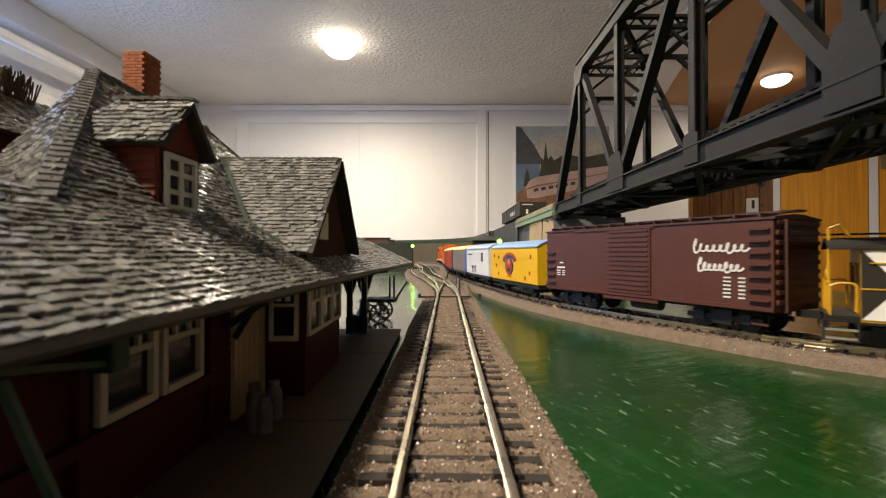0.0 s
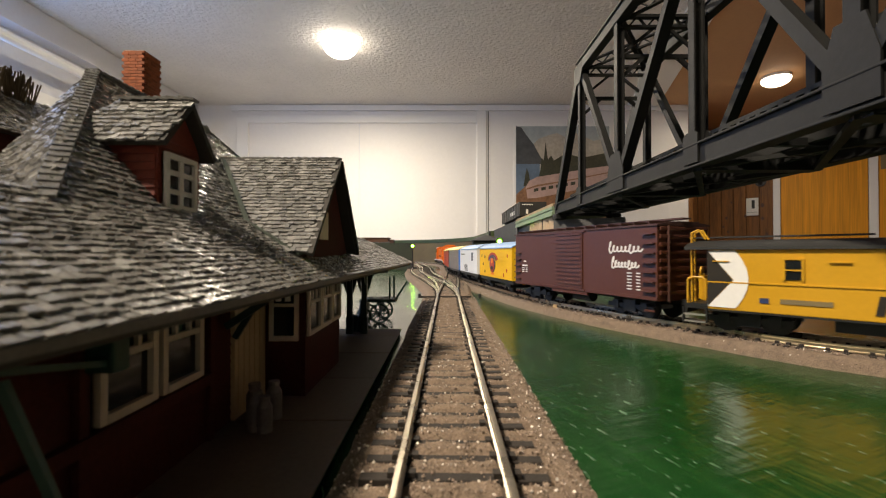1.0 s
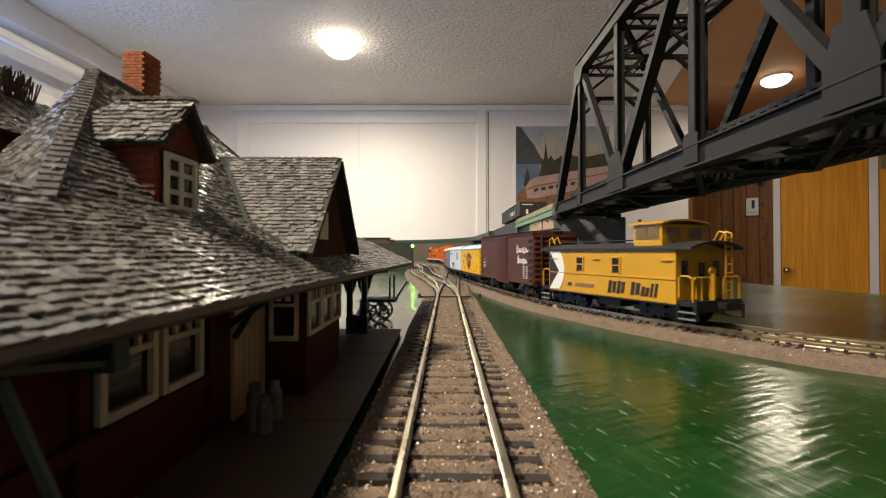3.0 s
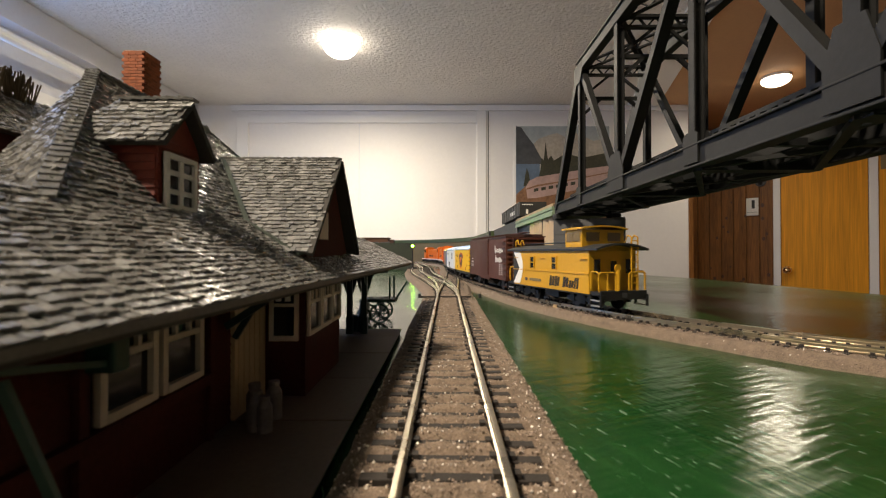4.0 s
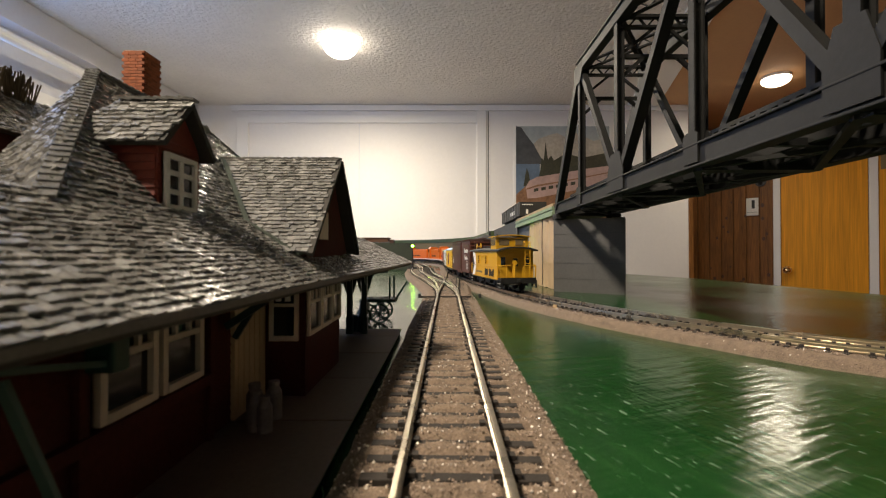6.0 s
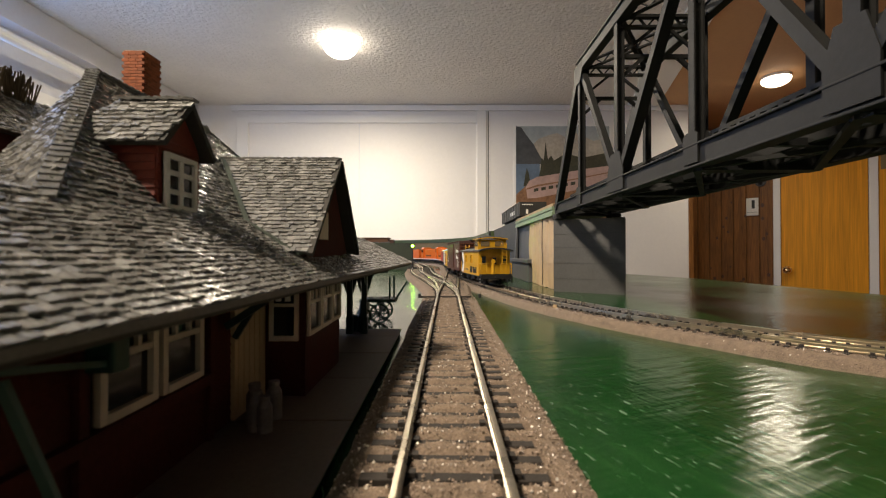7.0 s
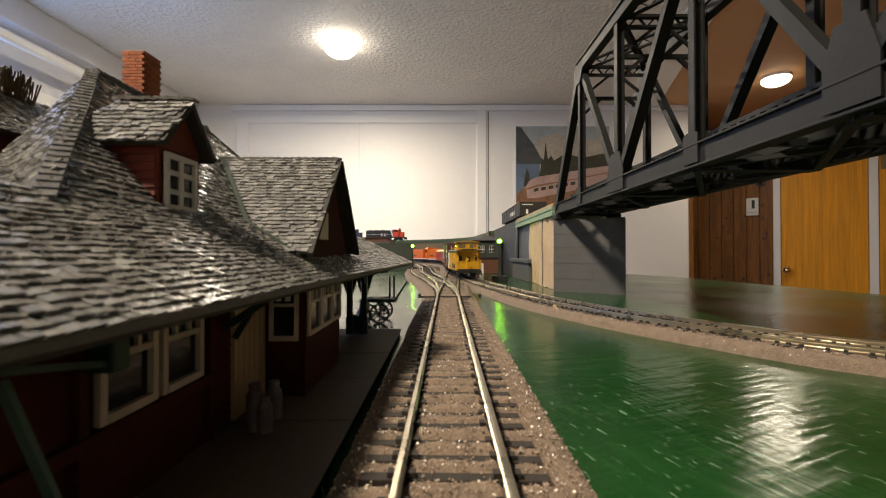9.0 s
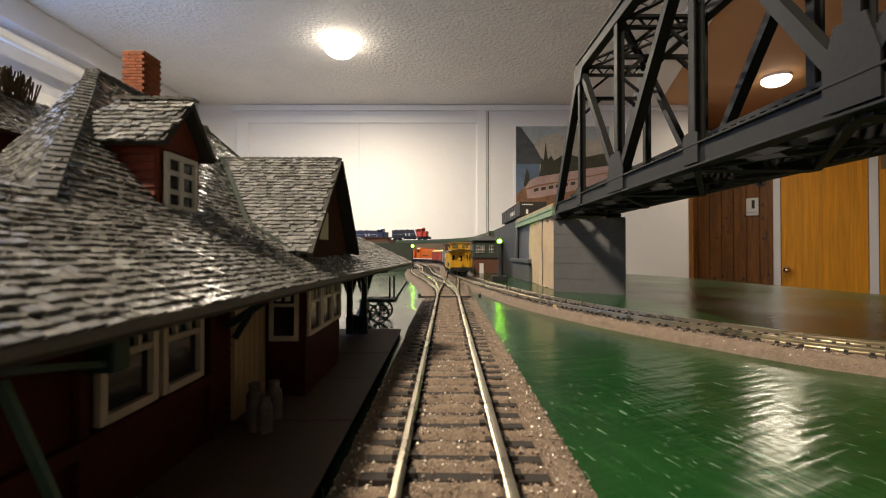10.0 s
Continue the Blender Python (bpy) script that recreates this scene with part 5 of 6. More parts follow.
def truck_parts(t, x, half=0.0095, r=0.0053):
    bm = box(x - half - 0.006, x + half + 0.006, -0.0118, -0.0103, 0.004, 0.0062)
    box(x - half - 0.006, x + half + 0.006, 0.0103, 0.0118, 0.004, 0.0062, bm)
    for s in (-0.0111, 0.0111):
        box(x - 0.004, x + 0.004, s - 0.0009, s + 0.0009, 0.0025, 0.0085, bm)
        for q in (-half, half):
            box(x + q - 0.002, x + q + 0.002, s - 0.0012, s + 0.0012, 0.0035, 0.0075, bm)
    box(x - 0.003, x + 0.003, -0.0105, 0.0105, 0.005, 0.0095, bm)
    p = part("truck", bm, "black", t)
    for q in (-half, half):
        for s in (-1, 1):
            bm = rod((0, s * 0.0072, 0), (0, s * 0.0092, 0), r, n=18)
            rod((0, s * 0.0064, 0), (0, s * 0.0072, 0), r + 0.0006, bm, 18)
            rod((0, s * 0.0092, 0), (0, s * 0.0097, 0), r * 0.3, bm, 10)
            wheel = part("wheel", bm, "black", p)
            wheel.location = (x + q, 0, r)
            WHEELS.append((t, wheel, x + q, r))
        part("axle", rod((x + q, -0.0072, r), (x + q, 0.0072, r), 0.0011), "silver", p)


def coupler(t, x0, x1):
    part("coupler", box(min(x0, x1), max(x0, x1), -0.0014, 0.0014, 0.0078, 0.0105), "black", t)


def bars(t, name, rows, material, face):
    """Plain bars on a car's side: rows of (x0, x1, z0, z1); face is the y of the side."""
    for x0, x1, z0, z1 in rows:
        o = box(x0, x1, face - 0.0002, face + 0.0001, z0, z1) if face < 0 else box(x0, x1, face - 0.0001, face + 0.0002, z0, z1)
        part(name, o, material, t)


def build_boxcar():
    t = thing("boxcar", "oxide red boxcar with white script lettering", "freight car")
    h, w, z0, z1 = 0.065, 0.0165, 0.0098, 0.0455
    part("body", box(-h, h, -w, w, z0, z1, bevel=0.0004), "boxcar", t)
    part("side_sill", box(-h, h, w, w + 0.0004, z0 + 0.0004, z0 + 0.002), "boxcar", t)
    part("roof", prism([(-w - 0.0006, z1), (w + 0.0006, z1), (w + 0.0006, z1 + 0.0008), (0.004, z1 + 0.0022), (-0.004, z1 + 0.0022), (-w - 0.0006, z1 + 0.0008)], "x", -h - 0.0008, h + 0.0008), "boxcar_roof", t)
    for i in range(14):
        x = -h + 0.005 + i * (2 * h - 0.01) / 13
        part("roof_rib", box(x - 0.0004, x + 0.0004, -w, w, z1 + 0.0012, z1 + 0.0026), "boxcar_roof", t)
    part("roof_walk", box(-h - 0.002, h + 0.002, -0.003, 0.003, z1 + 0.0032, z1 + 0.004), "boxcar_roof", t)
    for sy in (-1, 1):
        f = sy * w
        y0, y1 = (f, f + 0.0007) if sy > 0 else (f - 0.0007, f)
        d = part("sliding_door", box(-0.012, 0.0145, y0, y1, z0 + 0.0022, z1 - 0.001), "boxcar", t, "ribbed sliding door")
        for i in range(13):
            z = z0 + 0.004 + i * 0.00245
            part("door_rib", box(-0.011, 0.0135, min(y0, f + sy * 0.0012), max(y1, f + sy * 0.0012), z, z + 0.0009), "boxcar", d)
        part("door_track", box(-0.014, 0.04, y0, y1, z1 - 0.0008, z1 + 0.0), "boxcar", t)
        part("door_track", box(-0.014, 0.04, y0, y1, z0 + 0.0006, z0 + 0.0016), "boxcar", t)
        for i in range(7):
            z = z0 + 0.004 + i * 0.0046
            a, b = (f, f + sy * 0.0016)
            part("grab_iron", box(-h + 0.001, -h + 0.0085, min(a, b) + 0.0003, max(a, b), z, z + 0.0006), "boxcar", t)
            if i < 5:
                part("grab_iron", box(h - 0.0085, h - 0.001, min(a, b) + 0.0003, max(a, b), z, z + 0.0006), "boxcar", t)
        # script lettering as plain strokes, small stencils as bars
        q = f + sy * 0.0003
        for x0, wd, zb in ((-0.0330, 0.0225, 0.0330), (-0.0352, 0.0180, 0.0250)):
            s = -1 if sy > 0 else 1
            bm = bmesh.new()
            n = 64
            pts = []
            for k in range(n + 1):                   # a slanting row of small loops with one tall loop at its start
                u = k / n
                a = u * 6.2832 * 8
                tall = max(0.0, 1 - u * 5.0)
                hh = 0.0013 + 0.0024 * tall + (0.0009 if 0.62 < u < 0.74 else 0.0)
                zz = zb + 0.0016 + 0.0010 * tall + hh * math.sin(a)
                pts.append(((x0 if sy > 0 else -x0) + s * (wd * u + 0.0009 * math.cos(a) + 0.25 * (zz - zb)), q, zz))
            for a, b in zip(pts, pts[1:]):
                beam(a, b, 0.0008, 0.0003, bm, up=(0, 1, 0))
            part("script_lettering", bm, "lettering", t, "white script strokes")
        m = -1 if sy > 0 else 1
        rows = []
        for k in range(6):
            z = 0.0222 - k * 0.0016
            a = -0.0515 * -m
            rows += [(a - 0.0035, a - 0.001, z, z + 0.0006), (a + 0.002, a + 0.005, z, z + 0.0006)]
        a = 0.0515 * -m
        rows += [(a - 0.0018, a + 0.0012, 0.0262, 0.0271), (a - 0.0035, a + 0.0035, 0.0232, 0.0242)]
        for k in range(3):
            rows += [(a - 0.0035, a - 0.0012, 0.0215 - k * 0.0013, 0.0221 - k * 0.0013), (a + 0.0005, a + 0.0035, 0.0215 - k * 0.0013, 0.0221 - k * 0.0013)]
        bars(t, "stencil_bar", rows, "lettering", sy * (w + 0.0002))
    for sx in (-1, 1):
        for i in range(9):
            z = z0 + 0.003 + i * 0.0038
            x0, x1 = (sx * h, sx * (h + 0.0011))
            part("end_rib", box(min(x0, x1), max(x0, x1), -w + 0.001, w - 0.001, z, z + 0.0019, bevel=0.0004), "boxcar", t)
        part("end_ladder", box(min(sx * h, sx * (h + 0.002)), max(sx * h, sx * (h + 0.002)), w - 0.006, w - 0.0054, z0, z1), "boxcar_roof", t)
        part("step", box(sx * (h - 0.005) - 0.003, sx * (h - 0.005) + 0.003, w - 0.001, w, 0.0045, 0.0053), "boxcar", t)
        coupler(t, sx * h, sx * (h + 0.008))
        truck_parts(t, sx * 0.043)
    part("underframe", box(-h + 0.004, h - 0.004, -0.004, 0.004, 0.0075, z0), "black", t)
    part("brake_cylinder", rod((-0.012, 0.009, 0.007), (0.004, 0.009, 0.007), 0.003, n=12), "black", t)
    part("door_sill", box(-0.016, 0.018, w - 0.001, w + 0.0003, z0 - 0.0016, z0), "boxcar", t)
    return t


def build_caboose():
    t = thing("caboose", "yellow caboose with a cupola, black roof and white chevron", "caboose")
    h, w, z0, z1 = 0.0455, 0.0165, 0.0092, 0.0340
    part("body", box(-h, h, -w, w, z0, z1, bevel=0.0004), "yellow", t)
    arc = [(-w - 0.0012 + (2 * w + 0.0024) * k / 10, z1 + 0.0030 * (1 - ((k - 5) / 5) ** 2)) for k in range(11)]
    part("roof", prism([(a, b + 0.0012) for a, b in arc][::-1] + arc, "x", -h - 0.0085, h + 0.0085), "roof_black", t)
    part("end_roof_panel", prism(arc, "x", -h, h), "yellow", t)
    for sy in (-1, 1):
        q = sy * w
        a, b = min(q, q + sy * 0.0004), max(q, q + sy * 0.0004)
        part("belt_rail", box(-h, h, a, b, 0.0203, 0.0208), "yellow", t)
        for xc in (0.0170, -0.0105):
            wd = part("window", box(xc - 0.0026, xc + 0.0026, a, b, 0.0225, 0.0297), "glass", t)
            a2, b2 = min(q, q + sy * 0.0008), max(q, q + sy * 0.0008)
            for x0, x1, za, zb in ((-0.0031, -0.0024, 0.0222, 0.0300), (0.0024, 0.0031, 0.0222, 0.0300), (-0.0024, 0.0024, 0.0258, 0.0264), (-0.0031, 0.0031, 0.0300, 0.0305)):
                part("window_frame", box(xc + x0, xc + x1, a2, b2, za, zb), "yellow", wd)
        for xc in (0.0405, 0.004, -0.041):
            part("grab_iron", box(xc - 0.003, xc + 0.003, a, q + sy * 0.0008 if sy > 0 else b, 0.0290, 0.0294) if sy > 0 else box(xc - 0.003, xc + 0.003, q - 0.0008, b, 0.0290, 0.0294), "yellow", t)
        # white chevron and black front triangle, one above the other
        y0, y1 = min(q, q + sy * 0.0003), max(q, q + sy * 0.0003)
        n = 10
        curve = [(0.0310 + 0.0045 - 0.0045 * (1 - ((k - n / 2) / (n / 2)) ** 2) , z0 + 0.001 + (z1 - z0 - 0.0014) * k / n) for k in range(n + 1)]
        part("chevron", prism([(0.0453, z0 + 0.001), (0.0360, 0.0216), (0.0453, z1 - 0.0004)] + curve[::-1], "y", y0, y1), "lettering", t, "white chevron")
        part("front_triangle", prism([(0.04545, z0 + 0.001), (0.0363, 0.0216), (0.04545, z1 - 0.0004)], "y", y0, y1 - 0.0001 if sy > 0 else y1), "ink", t, "black triangle")
        # reporting name as plain heavy bars with the rhythm of letters
        s = -1 if sy > 0 else 1
        x = -0.0045 if sy > 0 else 0.0045
        for wl, hl, gap in ((0.0052, 0.0066, 0.0010), (0.0048, 0.0066, 0.0042), (0.0054, 0.0066, 0.0010), (0.0044, 0.0047, 0.0010), (0.0014, 0.0064, 0.0010), (0.0014, 0.0066, 0.0)):
            xa, xb = x, x + s * wl
            yf = q + sy * 0.0003
            lo, hi = min(xa, xb), max(xa, xb)
            ya, yb = min(q, yf), max(q, yf)
            k = s * 0.0011
            if wl < 0.002:
                bm = prism([(lo, 0.0114), (hi, 0.0114), (hi + k, 0.0114 + hl), (lo + k, 0.0114 + hl)], "y", ya, yb)
            else:                                    # two heavy slanted strokes side by side
                bm = bmesh.new()
                for u0, u1, v0, v1 in ((0, 0.42, 0, 1), (0.56, 1, 0.06, 0.94)):
                    za, zb = 0.0114 + hl * v0, 0.0114 + hl * v1
                    p0, p1 = xa + s * wl * u0, xa + s * wl * u1
                    prism([(p0 + k * v0, za), (p1 + k * v0, za), (p1 + k * v1, zb), (p0 + k * v1, zb)], "y", ya, yb, bm)
            part("lettering_bar", bm, "ink", t, "heavy black bars")
            x = xb + s * gap
        m = 1 if sy > 0 else -1
        bars(t, "number_bar", [(m * 0.015 - 0.009, m * 0.015 + 0.006, 0.0132, 0.0150)], "fascia", sy * (w + 0.0001))
        bars(t, "number_bar", [(m * 0.0255 - 0.001, m * 0.0255 + 0.002, 0.0130, 0.0150)], "navy", sy * (w + 0.0001))
        for sx, base in ((-1, -h - 0.005), (1, h + 0.005)):
            st = part("steps", box(base - 0.0045, base + 0.0045, q - sy * 0.002 - 0.0012, q - sy * 0.002 + 0.0012, 0.0088, 0.0094), "black", t)
            part("tread", box(base - 0.0045, base + 0.0045, q - 0.0006 - sy * 0.001, q + 0.0006 - sy * 0.001, 0.0058, 0.0065), "silver", st)
            part("tread", box(base - 0.0042, base + 0.0042, q - 0.0006 - sy * 0.001, q + 0.0006 - sy * 0.001, 0.0028, 0.0035), "silver", st)
            part("stringer", box(base - 0.0048, base - 0.0042, q - 0.0008 - sy * 0.001, q + 0.0008 - sy * 0.001, 0.0028, 0.0094), "black", st)
            part("stringer", box(base + 0.0042, base + 0.0048, q - 0.0008 - sy * 0.001, q + 0.0008 - sy * 0.001, 0.0028, 0.0094), "black", st)
    # cupola
    cx0, cx1 = -0.0372, -0.0205
    zc = z1 + 0.002
    c = part("cupola", box(cx0, cx1, -w + 0.0015, w - 0.0015, zc, zc + 0.0105, bevel=0.0003), "yellow", t)
    arc2 = [(-w + (2 * w) * k / 8, zc + 0.0105 + 0.0016 * (1 - ((k - 4) / 4) ** 2)) for k in range(9)]
    part("cupola_roof", prism([(a, b + 0.0009) for a, b in arc2][::-1] + arc2, "x", cx0 - 0.002, cx1 + 0.002), "yellow", c)
    # cupola panes: light through them is painted in as a paler glass
    for sy in (-1, 1):
        q = sy * (w - 0.0015)
        for xa, xb in ((cx0 + 0.0015, cx0 + 0.0082), (cx1 - 0.0082, cx1 - 0.0015)):
            part("cupola_window", box(xa, xb, min(q, q + sy * 0.0003), max(q, q + sy * 0.0003), zc + 0.0035, zc + 0.009), "light_filled_glass", c)
    for xx in (cx0, cx1):
        for sy in (-1, 1):
            part("cupola_window", box(xx - 0.0003, xx + 0.0003, min(sy * 0.003, sy * 0.012), max(sy * 0.003, sy * 0.012), zc + 0.0035, zc + 0.0088), "light_filled_glass", c)
    # end platforms with railings, ladder, brake wheel and the end door
    for sx in (-1, 1):
        x0, x1 = sx * h, sx * (h + 0.0080)
        part("end_platform", box(min(x0, x1), max(x0, x1), -w + 0.001, w - 0.001, 0.0095, 0.011), "black", t)
        part("buffer_beam", box(min(x1, x1 + sx * 0.0012), max(x1, x1 + sx * 0.0012), -w + 0.001, w - 0.001, 0.0065, 0.0115), "black", t)
        d = part("end_door", box(min(x0, x0 + sx * 0.0005), max(x0, x0 + sx * 0.0005), -0.0035, 0.0035, 0.0112, 0.029), "yellow", t)
        part("door_pane", box(min(x0 + sx * 0.0005, x0 + sx * 0.0008), max(x0 + sx * 0.0005, x0 + sx * 0.0008), -0.002, 0.002, 0.021, 0.028), "glass", d)
        for y in (-0.011, 0.011):
            part("end_window", box(min(x0, x0 + sx * 0.0004), max(x0, x0 + sx * 0.0004), y - 0.002, y + 0.002, 0.021, 0.029), "glass", t)
        xr = sx * (h + 0.0077)
        for y0, y1 in ((-0.0155, -0.0045), (0.0045, 0.0155)):
            part("railing", pipe([(xr, y0, 0.011), (xr, y0, 0.0205), (xr, y0 + 0.001, 0.0217), (xr, y1 - 0.001, 0.0217), (xr, y1, 0.0205), (xr, y1, 0.011)], 0.00045), "yellow", t, "yellow railing")
            part("railing", pipe([(xr, (y0 + y1) / 2, 0.011), (xr, (y0 + y1) / 2, 0.0217)], 0.00035), "yellow", t)
        for y in (-0.0158, 0.0158):
            part("railing", pipe([(xr, y, 0.012), (xr, y, 0.0212), (xr - sx * 0.002, y, 0.0222), (x0 + sx * 0.002, y, 0.0222), (x0 + sx * 0.001, y, 0.0212), (x0 + sx * 0.001, y, 0.0125)], 0.00045), "yellow", t)
        ly = -0.0085 if sx < 0 else 0.0085
        bm = pipe([(xr, ly - 0.0022, 0.011), (xr, ly - 0.0022, 0.0415), (xr - sx * 0.003, ly - 0.0022, 0.0427), (xr - sx * 0.0055, ly - 0.0022, 0.0385)], 0.00042)
        pipe([(xr, ly + 0.0022, 0.011), (xr, ly + 0.0022, 0.0415), (xr - sx * 0.003, ly + 0.0022, 0.0427), (xr - sx * 0.0055, ly + 0.0022, 0.0385)], 0.00042, bm)
        for k in range(7):
            rod((xr, ly - 0.0022, 0.0155 + k * 0.004), (xr, ly + 0.0022, 0.0155 + k * 0.004), 0.00036, bm, 6)
        part("ladder", bm, "yellow", t, "yellow end ladder")
        wy = 0.003 if sx < 0 else -0.003
        bm = rod((xr, wy, 0.011), (xr, wy, 0.023), 0.0013, n=8)
        rod((xr - 0.0004, wy, 0.0242), (xr + 0.0004, wy, 0.0242), 0.0022, bm, 14)
        part("brake_stand", bm, "yellow", t)
        coupler(t, sx * (h + 0.0080), sx * (h + 0.0130))
        truck_parts(t, sx * 0.0320, 0.0085)
    part("underframe", box(-h + 0.004, h - 0.004, -0.004, 0.004, 0.0075, z0), "black", t)
    part("side_sill", box(-h, h, -w, w, 0.0085, z0), "black", t)
    part("battery_box", box(-0.010, 0.006, -0.013, 0.013, 0.004, 0.0090, bevel=0.0004), "black", t)
    part("smoke_stack", rod((-0.0180, 0.008, z1 + 0.002), (-0.0180, 0.008, z1 + 0.0160), 0.0008), "roof_black", t)
    part("roof_walk", box(-0.004, h + 0.01, -0.0028, 0.0028, z1 + 0.0052, z1 + 0.0058), "roof_black", t)
    return t


def build_van(label, side, end, roof, decor):
    t = thing("box_van", label, "freight car")
    h, w, z0, z1 = 0.049, 0.0155, 0.0105, 0.0365
    b = part("body", box(-h, h, -w, w, z0, z1, bevel=0.0003), side, t)
    arc = [(-w - 0.0006 + (2 * w + 0.0012) * k / 12, z1 + 0.0052 * (1 - ((k - 6) / 6) ** 2)) for k in range(13)]
    part("roof", prism([(a, c + 0.0008) for a, c in arc][::-1] + arc, "x", -h - 0.0006, h + 0.0006), roof, t)
    for sx in (-1, 1):
        part("end_panel", prism([(-w, z0), (w, z0)] + [(a * 0.98, c) for a, c in arc][::-1], "x", sx * h - 0.0003, sx * h + 0.0004), end, t)
        for y in (-0.006, 0.006):
            part("end_post", box(min(sx * h, sx * (h + 0.0012)), max(sx * h, sx * (h + 0.0012)), y - 0.0009, y + 0.0009, z0 - 0.003, z1 + 0.0035), end, t)
        for y in (-0.008, 0.008):
            part("buffer", rod((sx * h, y, 0.0105), (sx * (h + 0.0055), y, 0.0105), 0.0016, n=10), "black", t)
        part("axle_guard", box(sx * 0.029 - 0.006, sx * 0.029 + 0.006, -0.0122, 0.0122, 0.004, 0.0095), "black", t)
        for s in (-1, 1):
            part("wheel", rod((sx * 0.029, s * 0.0072, 0.0062), (sx * 0.029, s * 0.0095, 0.0062), 0.0062, n=18), "black", t)
        coupler(t, sx * h, sx * (h + 0.0065))
    part("solebar", box(-h, h, -w + 0.001, w - 0.001, 0.0075, z0), "black", t)
    for sy in (-1, 1):
        q = sy * w
        for i in range(1, 8):
            z = z0 + i * (z1 - z0) / 8
            part("plank_line", box(-h + 0.0005, h - 0.0005, min(q, q + sy * 0.00015), max(q, q + sy * 0.00015), z - 0.0012, z + 0.0012), side, b)
        if decor == "crest":
            def disc(name, x, z, r, r2, m, k, n=18, a0=0, a1=6.2832):
                pts = [(x + math.cos(a0 + (a1 - a0) * i / n) * r, z + math.sin(a0 + (a1 - a0) * i / n) * r2) for i in range(n)]
                part(name, prism(pts, "y", min(q, q + sy * (0.0002 + 0.00012 * k)), max(q, q + sy * (0.0002 + 0.00012 * k))), m, t)
            disc("crest", 0.004, 0.0255, 0.0155, 0.0075, "red", 1, 20, 0, 3.1416)
            disc("crest", 0.004, 0.0250, 0.0125, 0.0060, "navy", 2, 20, 0, 3.1416)
            disc("crest", 0.004, 0.0245, 0.0090, 0.0050, "van_yellow", 3, 20, 0, 3.1416)
            disc("crest", 0.004, 0.0225, 0.0085, 0.0075, "navy", 4)
            disc("crest", 0.004, 0.0215, 0.0062, 0.0060, "red", 5)
            disc("crest", 0.004, 0.0255, 0.0035, 0.0024, "orange", 6)
            disc("crest", 0.004, 0.0192, 0.0035, 0.0018, "ink", 6)
            disc("crest", 0.004, 0.0140, 0.0052, 0.0010, "orange", 3)
            for x, z in ((-0.038, 0.030), (-0.036, 0.018), (0.030, 0.029), (0.036, 0.022), (0.030, 0.015), (-0.028, 0.014), (0.041, 0.030)):
                disc("star", x, z, 0.0017, 0.0017, "red" if x < 0 else "brown", 1, 5)
        elif decor == "sketch":
            for k, x in enumerate((0.003, 0.008, 0.0135, 0.019)):
                part("drawing", beam((x, q + sy * 0.0002, 0.012), (x + 0.0012 * (-1) ** k, q + sy * 0.0002, 0.0195), 0.0013, 0.0003, up=(0, 1, 0)), "ink", t)
                part("drawing", beam((x + 0.001, q + sy * 0.0002, 0.0165), (x + 0.0035, q + sy * 0.0002, 0.0185), 0.0009, 0.0003, up=(0, 1, 0)), "ink", t)
            part("caption_bar", box(0.02, 0.044, min(q, q + sy * 0.0003), max(q, q + sy * 0.0003), 0.0305, 0.0318), "ink", t)
            part("small_panel", box(-0.028, -0.020, min(q, q + sy * 0.0003), max(q, q + sy * 0.0003), 0.024, 0.033), "abut", t)
    return t


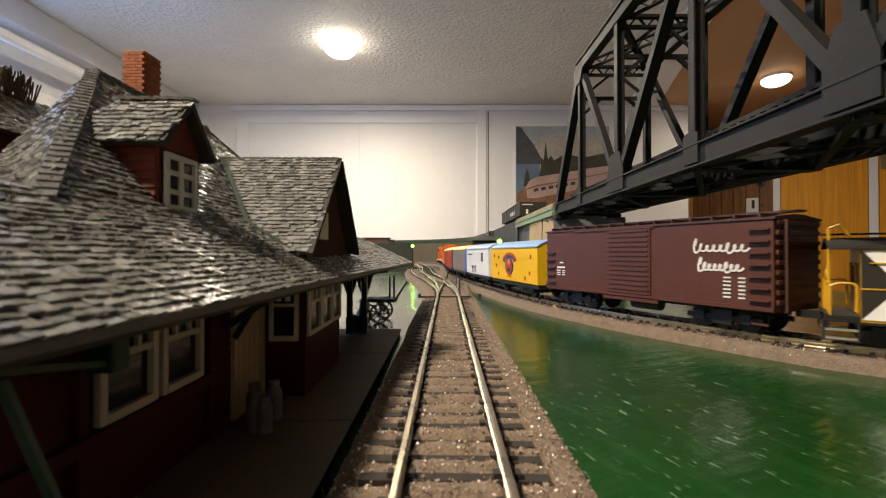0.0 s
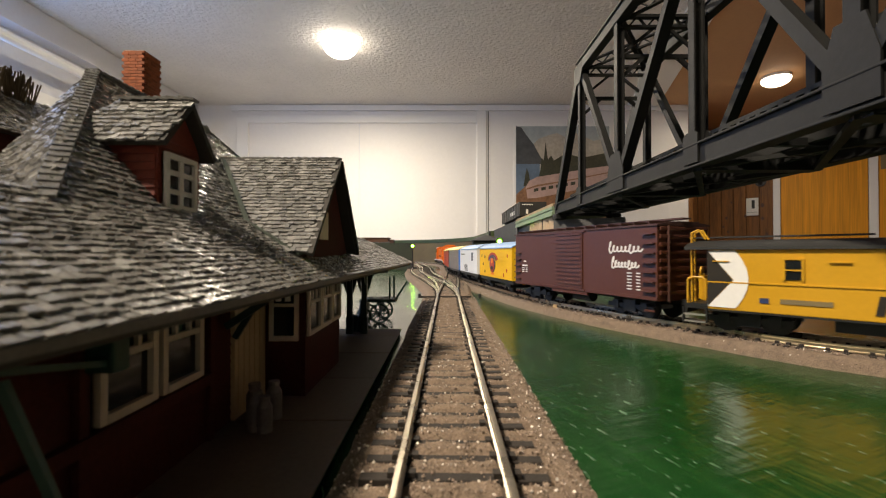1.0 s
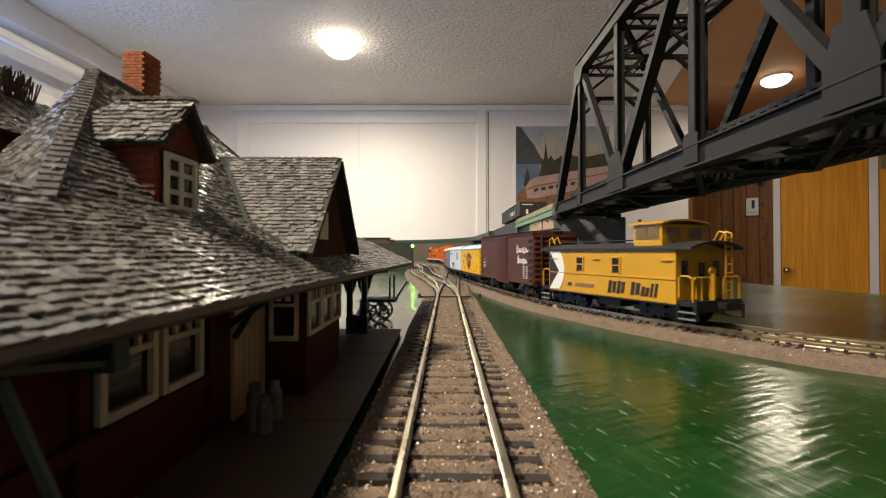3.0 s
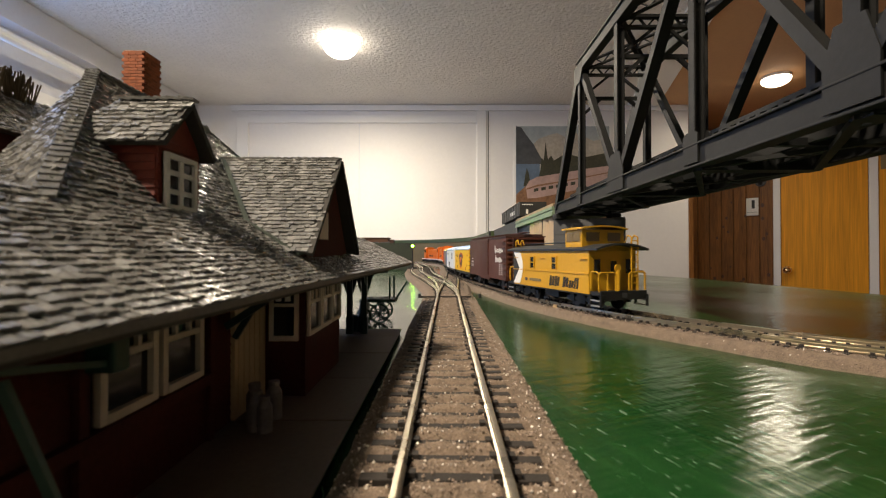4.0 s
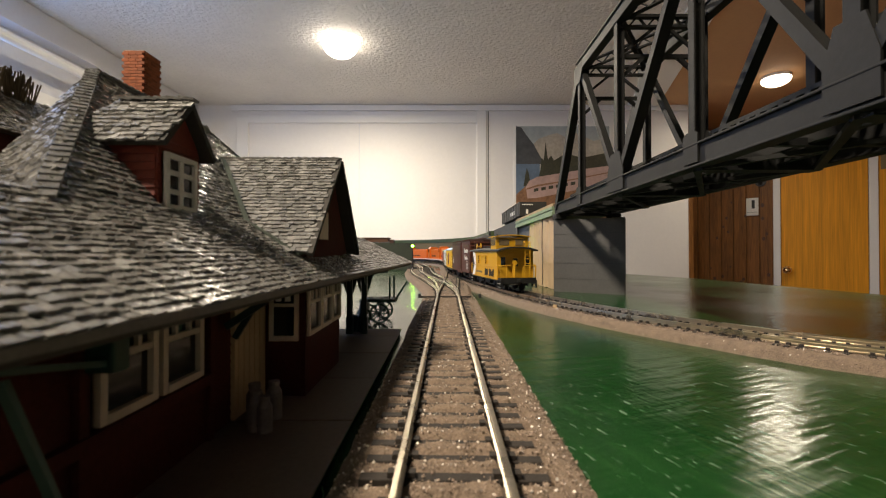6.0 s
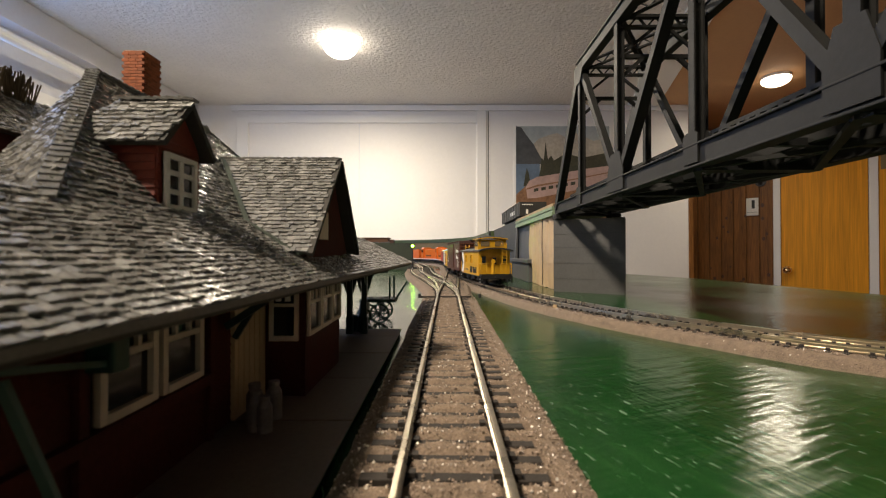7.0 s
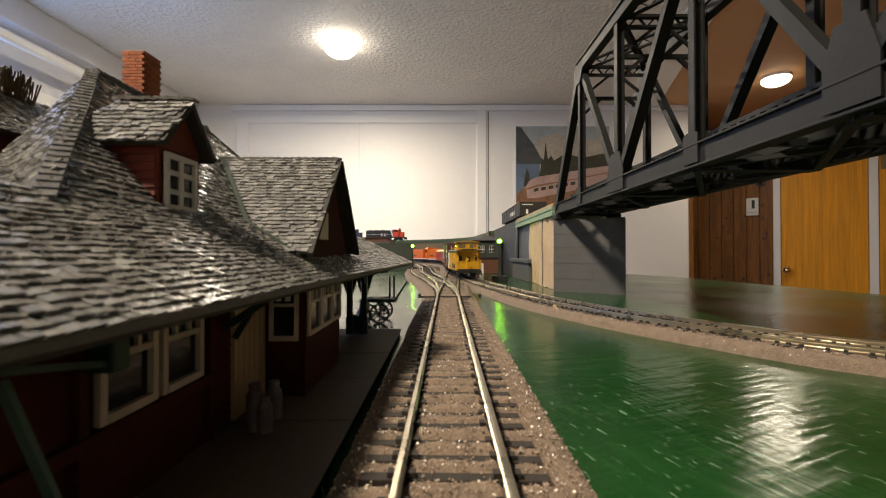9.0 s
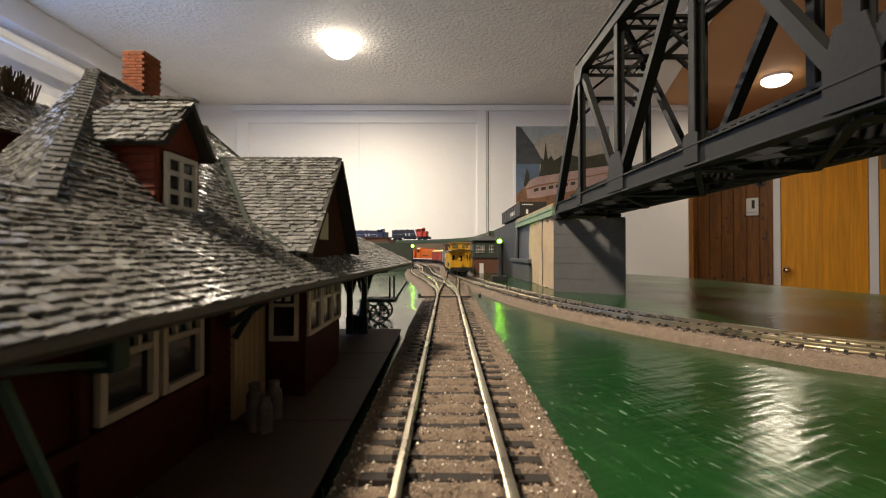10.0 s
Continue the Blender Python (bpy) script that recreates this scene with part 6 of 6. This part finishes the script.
def build_loco(label, side, hood, nose, length, decor):
    t = thing("diesel_locomotive", label, "locomotive")
    h = length / 2
    part("frame", box(-h, h, -0.0165, 0.0165, 0.0105, 0.0145, bevel=0.0004), side if decor == "orange" else "black", t)
    part("fuel_tank", box(-0.025, 0.025, -0.012, 0.012, 0.004, 0.0104, bevel=0.001), "black", t)
    part("long_hood", box(-h + 0.008, h - 0.052, -0.0105, 0.0105, 0.0146, 0.044, bevel=0.0015), hood, t)
    c = part("cab", box(h - 0.051, h - 0.026, -0.0155, 0.0155, 0.0146, 0.0475, bevel=0.001), nose, t)
    part("cab_roof", prism([(-0.016, 0.0475), (0.016, 0.0475), (0.009, 0.0515), (-0.009, 0.0515)], "x", h - 0.0515, h - 0.0255), nose if decor != "orange" else side, c)
    for sy in (-1, 1):
        q = sy * 0.0155
        for x in (h - 0.048, h - 0.038):
            part("cab_window", box(x, x + 0.008, min(q, q + sy * 0.0004), max(q, q + sy * 0.0004), 0.035, 0.044), "glass", c)
        part("handrail", pipe([(-h + 0.004, sy * 0.0163, 0.0145), (-h + 0.004, sy * 0.0163, 0.026), (h - 0.052, sy * 0.0163, 0.026), (h - 0.052, sy * 0.0163, 0.0145)], 0.0004), "orange" if decor == "orange" else "lettering", t)
        for k in range(7):
            x = -h + 0.014 + k * (length - 0.075) / 7
            part("hood_grille", box(x, x + 0.011, min(sy * 0.0105, sy * 0.011), max(sy * 0.0105, sy * 0.011), 0.03, 0.041), "orange" if decor == "orange" else hood, t)
        if decor == "orange":
            part("stripe", box(-h, h, min(sy * 0.0165, sy * 0.0168), max(sy * 0.0165, sy * 0.0168), 0.0112, 0.0135), "lettering", t)
            bars(t, "lettering_bar", [(-0.03 + k * 0.012, -0.022 + k * 0.012, 0.021, 0.026) for k in range(4)], "ink", sy * 0.0107)
        else:
            z = 0.021
            q = sy * 0.0106
            s = -1 if sy > 0 else 1
            bm = bmesh.new()
            for x0 in (0.008, -0.008):
                pts = [(x0, q, z + 0.010), (x0 - 0.006, q, z + 0.010), (x0 - 0.006, q, z), (x0, q, z), (x0, q, z + 0.010)]
                for a, b in zip(pts[:4], pts[1:4]):
                    beam(a, b, 0.003, 0.0004, bm, up=(0, 1, 0))
            part("logo_bar", bm, "lettering", t, "white block shapes")
            if decor == "cn":
                part("white_stripe", prism([(h - 0.055, 0.015), (h - 0.051, 0.015), (h - 0.060, 0.0435), (h - 0.066, 0.0435)], "y", min(q, q + sy * 0.0004), max(q, q + sy * 0.0004)), "lettering", t)
    n = part("short_hood", box(h - 0.0255, h - 0.008, -0.0105, 0.0105, 0.0146, 0.036, bevel=0.002), nose, t)
    part("windshield", box(h - 0.0262, h - 0.0257, -0.012, 0.012, 0.0385, 0.045), "glass", c)
    part("pilot", box(h - 0.002, h + 0.0015, -0.0155, 0.0155, 0.0035, 0.0145, bevel=0.0006), "black", t)
    part("headlight", rod((h - 0.026, 0, 0.0485), (h - 0.024, 0, 0.0485), 0.0016), "lettering", c)
    for k in range(3):
        x = -h + 0.025 + k * 0.028
        part("roof_fan", rod((x, 0, 0.044), (x, 0, 0.0462), 0.0068, n=18), "roof_black" if decor != "orange" else "orange", t)
    for sx in (-1, 1):
        truck_parts(t, sx * (h - 0.032), 0.0125)
        coupler(t, sx * h, sx * (h + 0.005))
    return t


BOXCAR, CABOOSE = build_boxcar(), build_caboose()
VANS = [build_van("bright yellow box van with a printed crest", "van_yellow", "van_yellow", "blue_roof", "crest"),
        build_van("white box van with black sketches and pale roof", "van_white", "van_white", "blue_roof", "sketch"),
        build_van("grey printed box van with blue ends, yellow roof", "grey_van", "blue", "yellow_roof", ""),
        build_van("red box van with a yellow roof", "red", "brown", "yellow_roof", "")]
VANS.append(copy_thing(VANS[3], pose(0, 0, 0)))
ORANGE = build_loco("orange diesel locomotive pulling the freight train", "orange", "orange", "orange", 0.165, "orange")
ORANGES = [ORANGE, copy_thing(ORANGE, pose(0, 0, 0)), copy_thing(ORANGE, pose(0, 0, 0))]
CN = build_loco("black diesel locomotive with a red nose, raised line", "black", "roof_black", "cn_red", 0.186, "cn")
GT = build_loco("navy blue diesel locomotive on the raised line", "navy", "navy", "navy", 0.186, "gt")


def on_line(line, step, s, z, half):
    """The pose of a car whose two trucks stand half a base before and behind s on the line."""
    n = np.arange(len(line)) * step
    p = [Vector((np.interp(s + d, n, line[:, 0]), np.interp(s + d, n, line[:, 1]), 0)) for d in (-half, half)]
    c = (p[0] + p[1]) / 2
    a = p[1] - p[0]
    return pose(c.x, c.y, z, 0, 0, math.degrees(math.atan2(a.y, a.x)))


# seconds, how far along the main line the caboose's chevron has come
TRAIN = [(0, 0.395), (0.5, 0.418), (1, 0.4394), (1.5, 0.4621), (2, 0.487), (2.5, 0.5135), (3.25, 0.552), (4, 0.5911), (4.5, 0.6236), (5, 0.6573),
         (5.5, 0.6914), (6.25, 0.739), (7, 0.788), (7.5, 0.825), (8, 0.857), (8.5, 0.890), (9.25, 0.94), (10, 0.99)]


def motions():
    ts = [i * 0.25 for i in range(41)]
    s_at = lambda t: float(np.interp(t, [a for a, b in TRAIN], [b for a, b in TRAIN]))
    for ob, off, half in ((CABOOSE, -0.0410, 0.0320), (BOXCAR, 0.0855, 0.043), (VANS[0], 0.2105, 0.029), (VANS[1], 0.3205, 0.029), (VANS[2], 0.4305, 0.029),
                          (VANS[3], 0.5405, 0.029), (VANS[4], 0.6505, 0.029), (ORANGES[0], 0.788, 0.05), (ORANGES[1], 0.958, 0.05), (ORANGES[2], 1.128, 0.05)):
        walk(ob, [(t, on_line(MAIN_LINE, 0.002, s_at(t) + off, RAILZ, half)) for t in ts])
    for car, wheel, x, r in WHEELS:
        if car in (CABOOSE, BOXCAR):
            walk(wheel, [(i / 10, pose(x, 0, r, 0, math.degrees((s_at(i / 10) - s_at(0)) / r), 0)) for i in range(101)])
    xs = UPPER[:, 0]
    s10 = float(np.interp(-0.06, xs[:-60], np.arange(len(xs) - 60) * 0.01))
    for ob, off in ((CN, -0.093), (GT, -0.286)):
        walk(ob, [(t, on_line(UPPER, 0.01, s10 + (t - 10) * 0.119 + off, E0 + 0.0532, 0.06)) for t in ts])


motions()
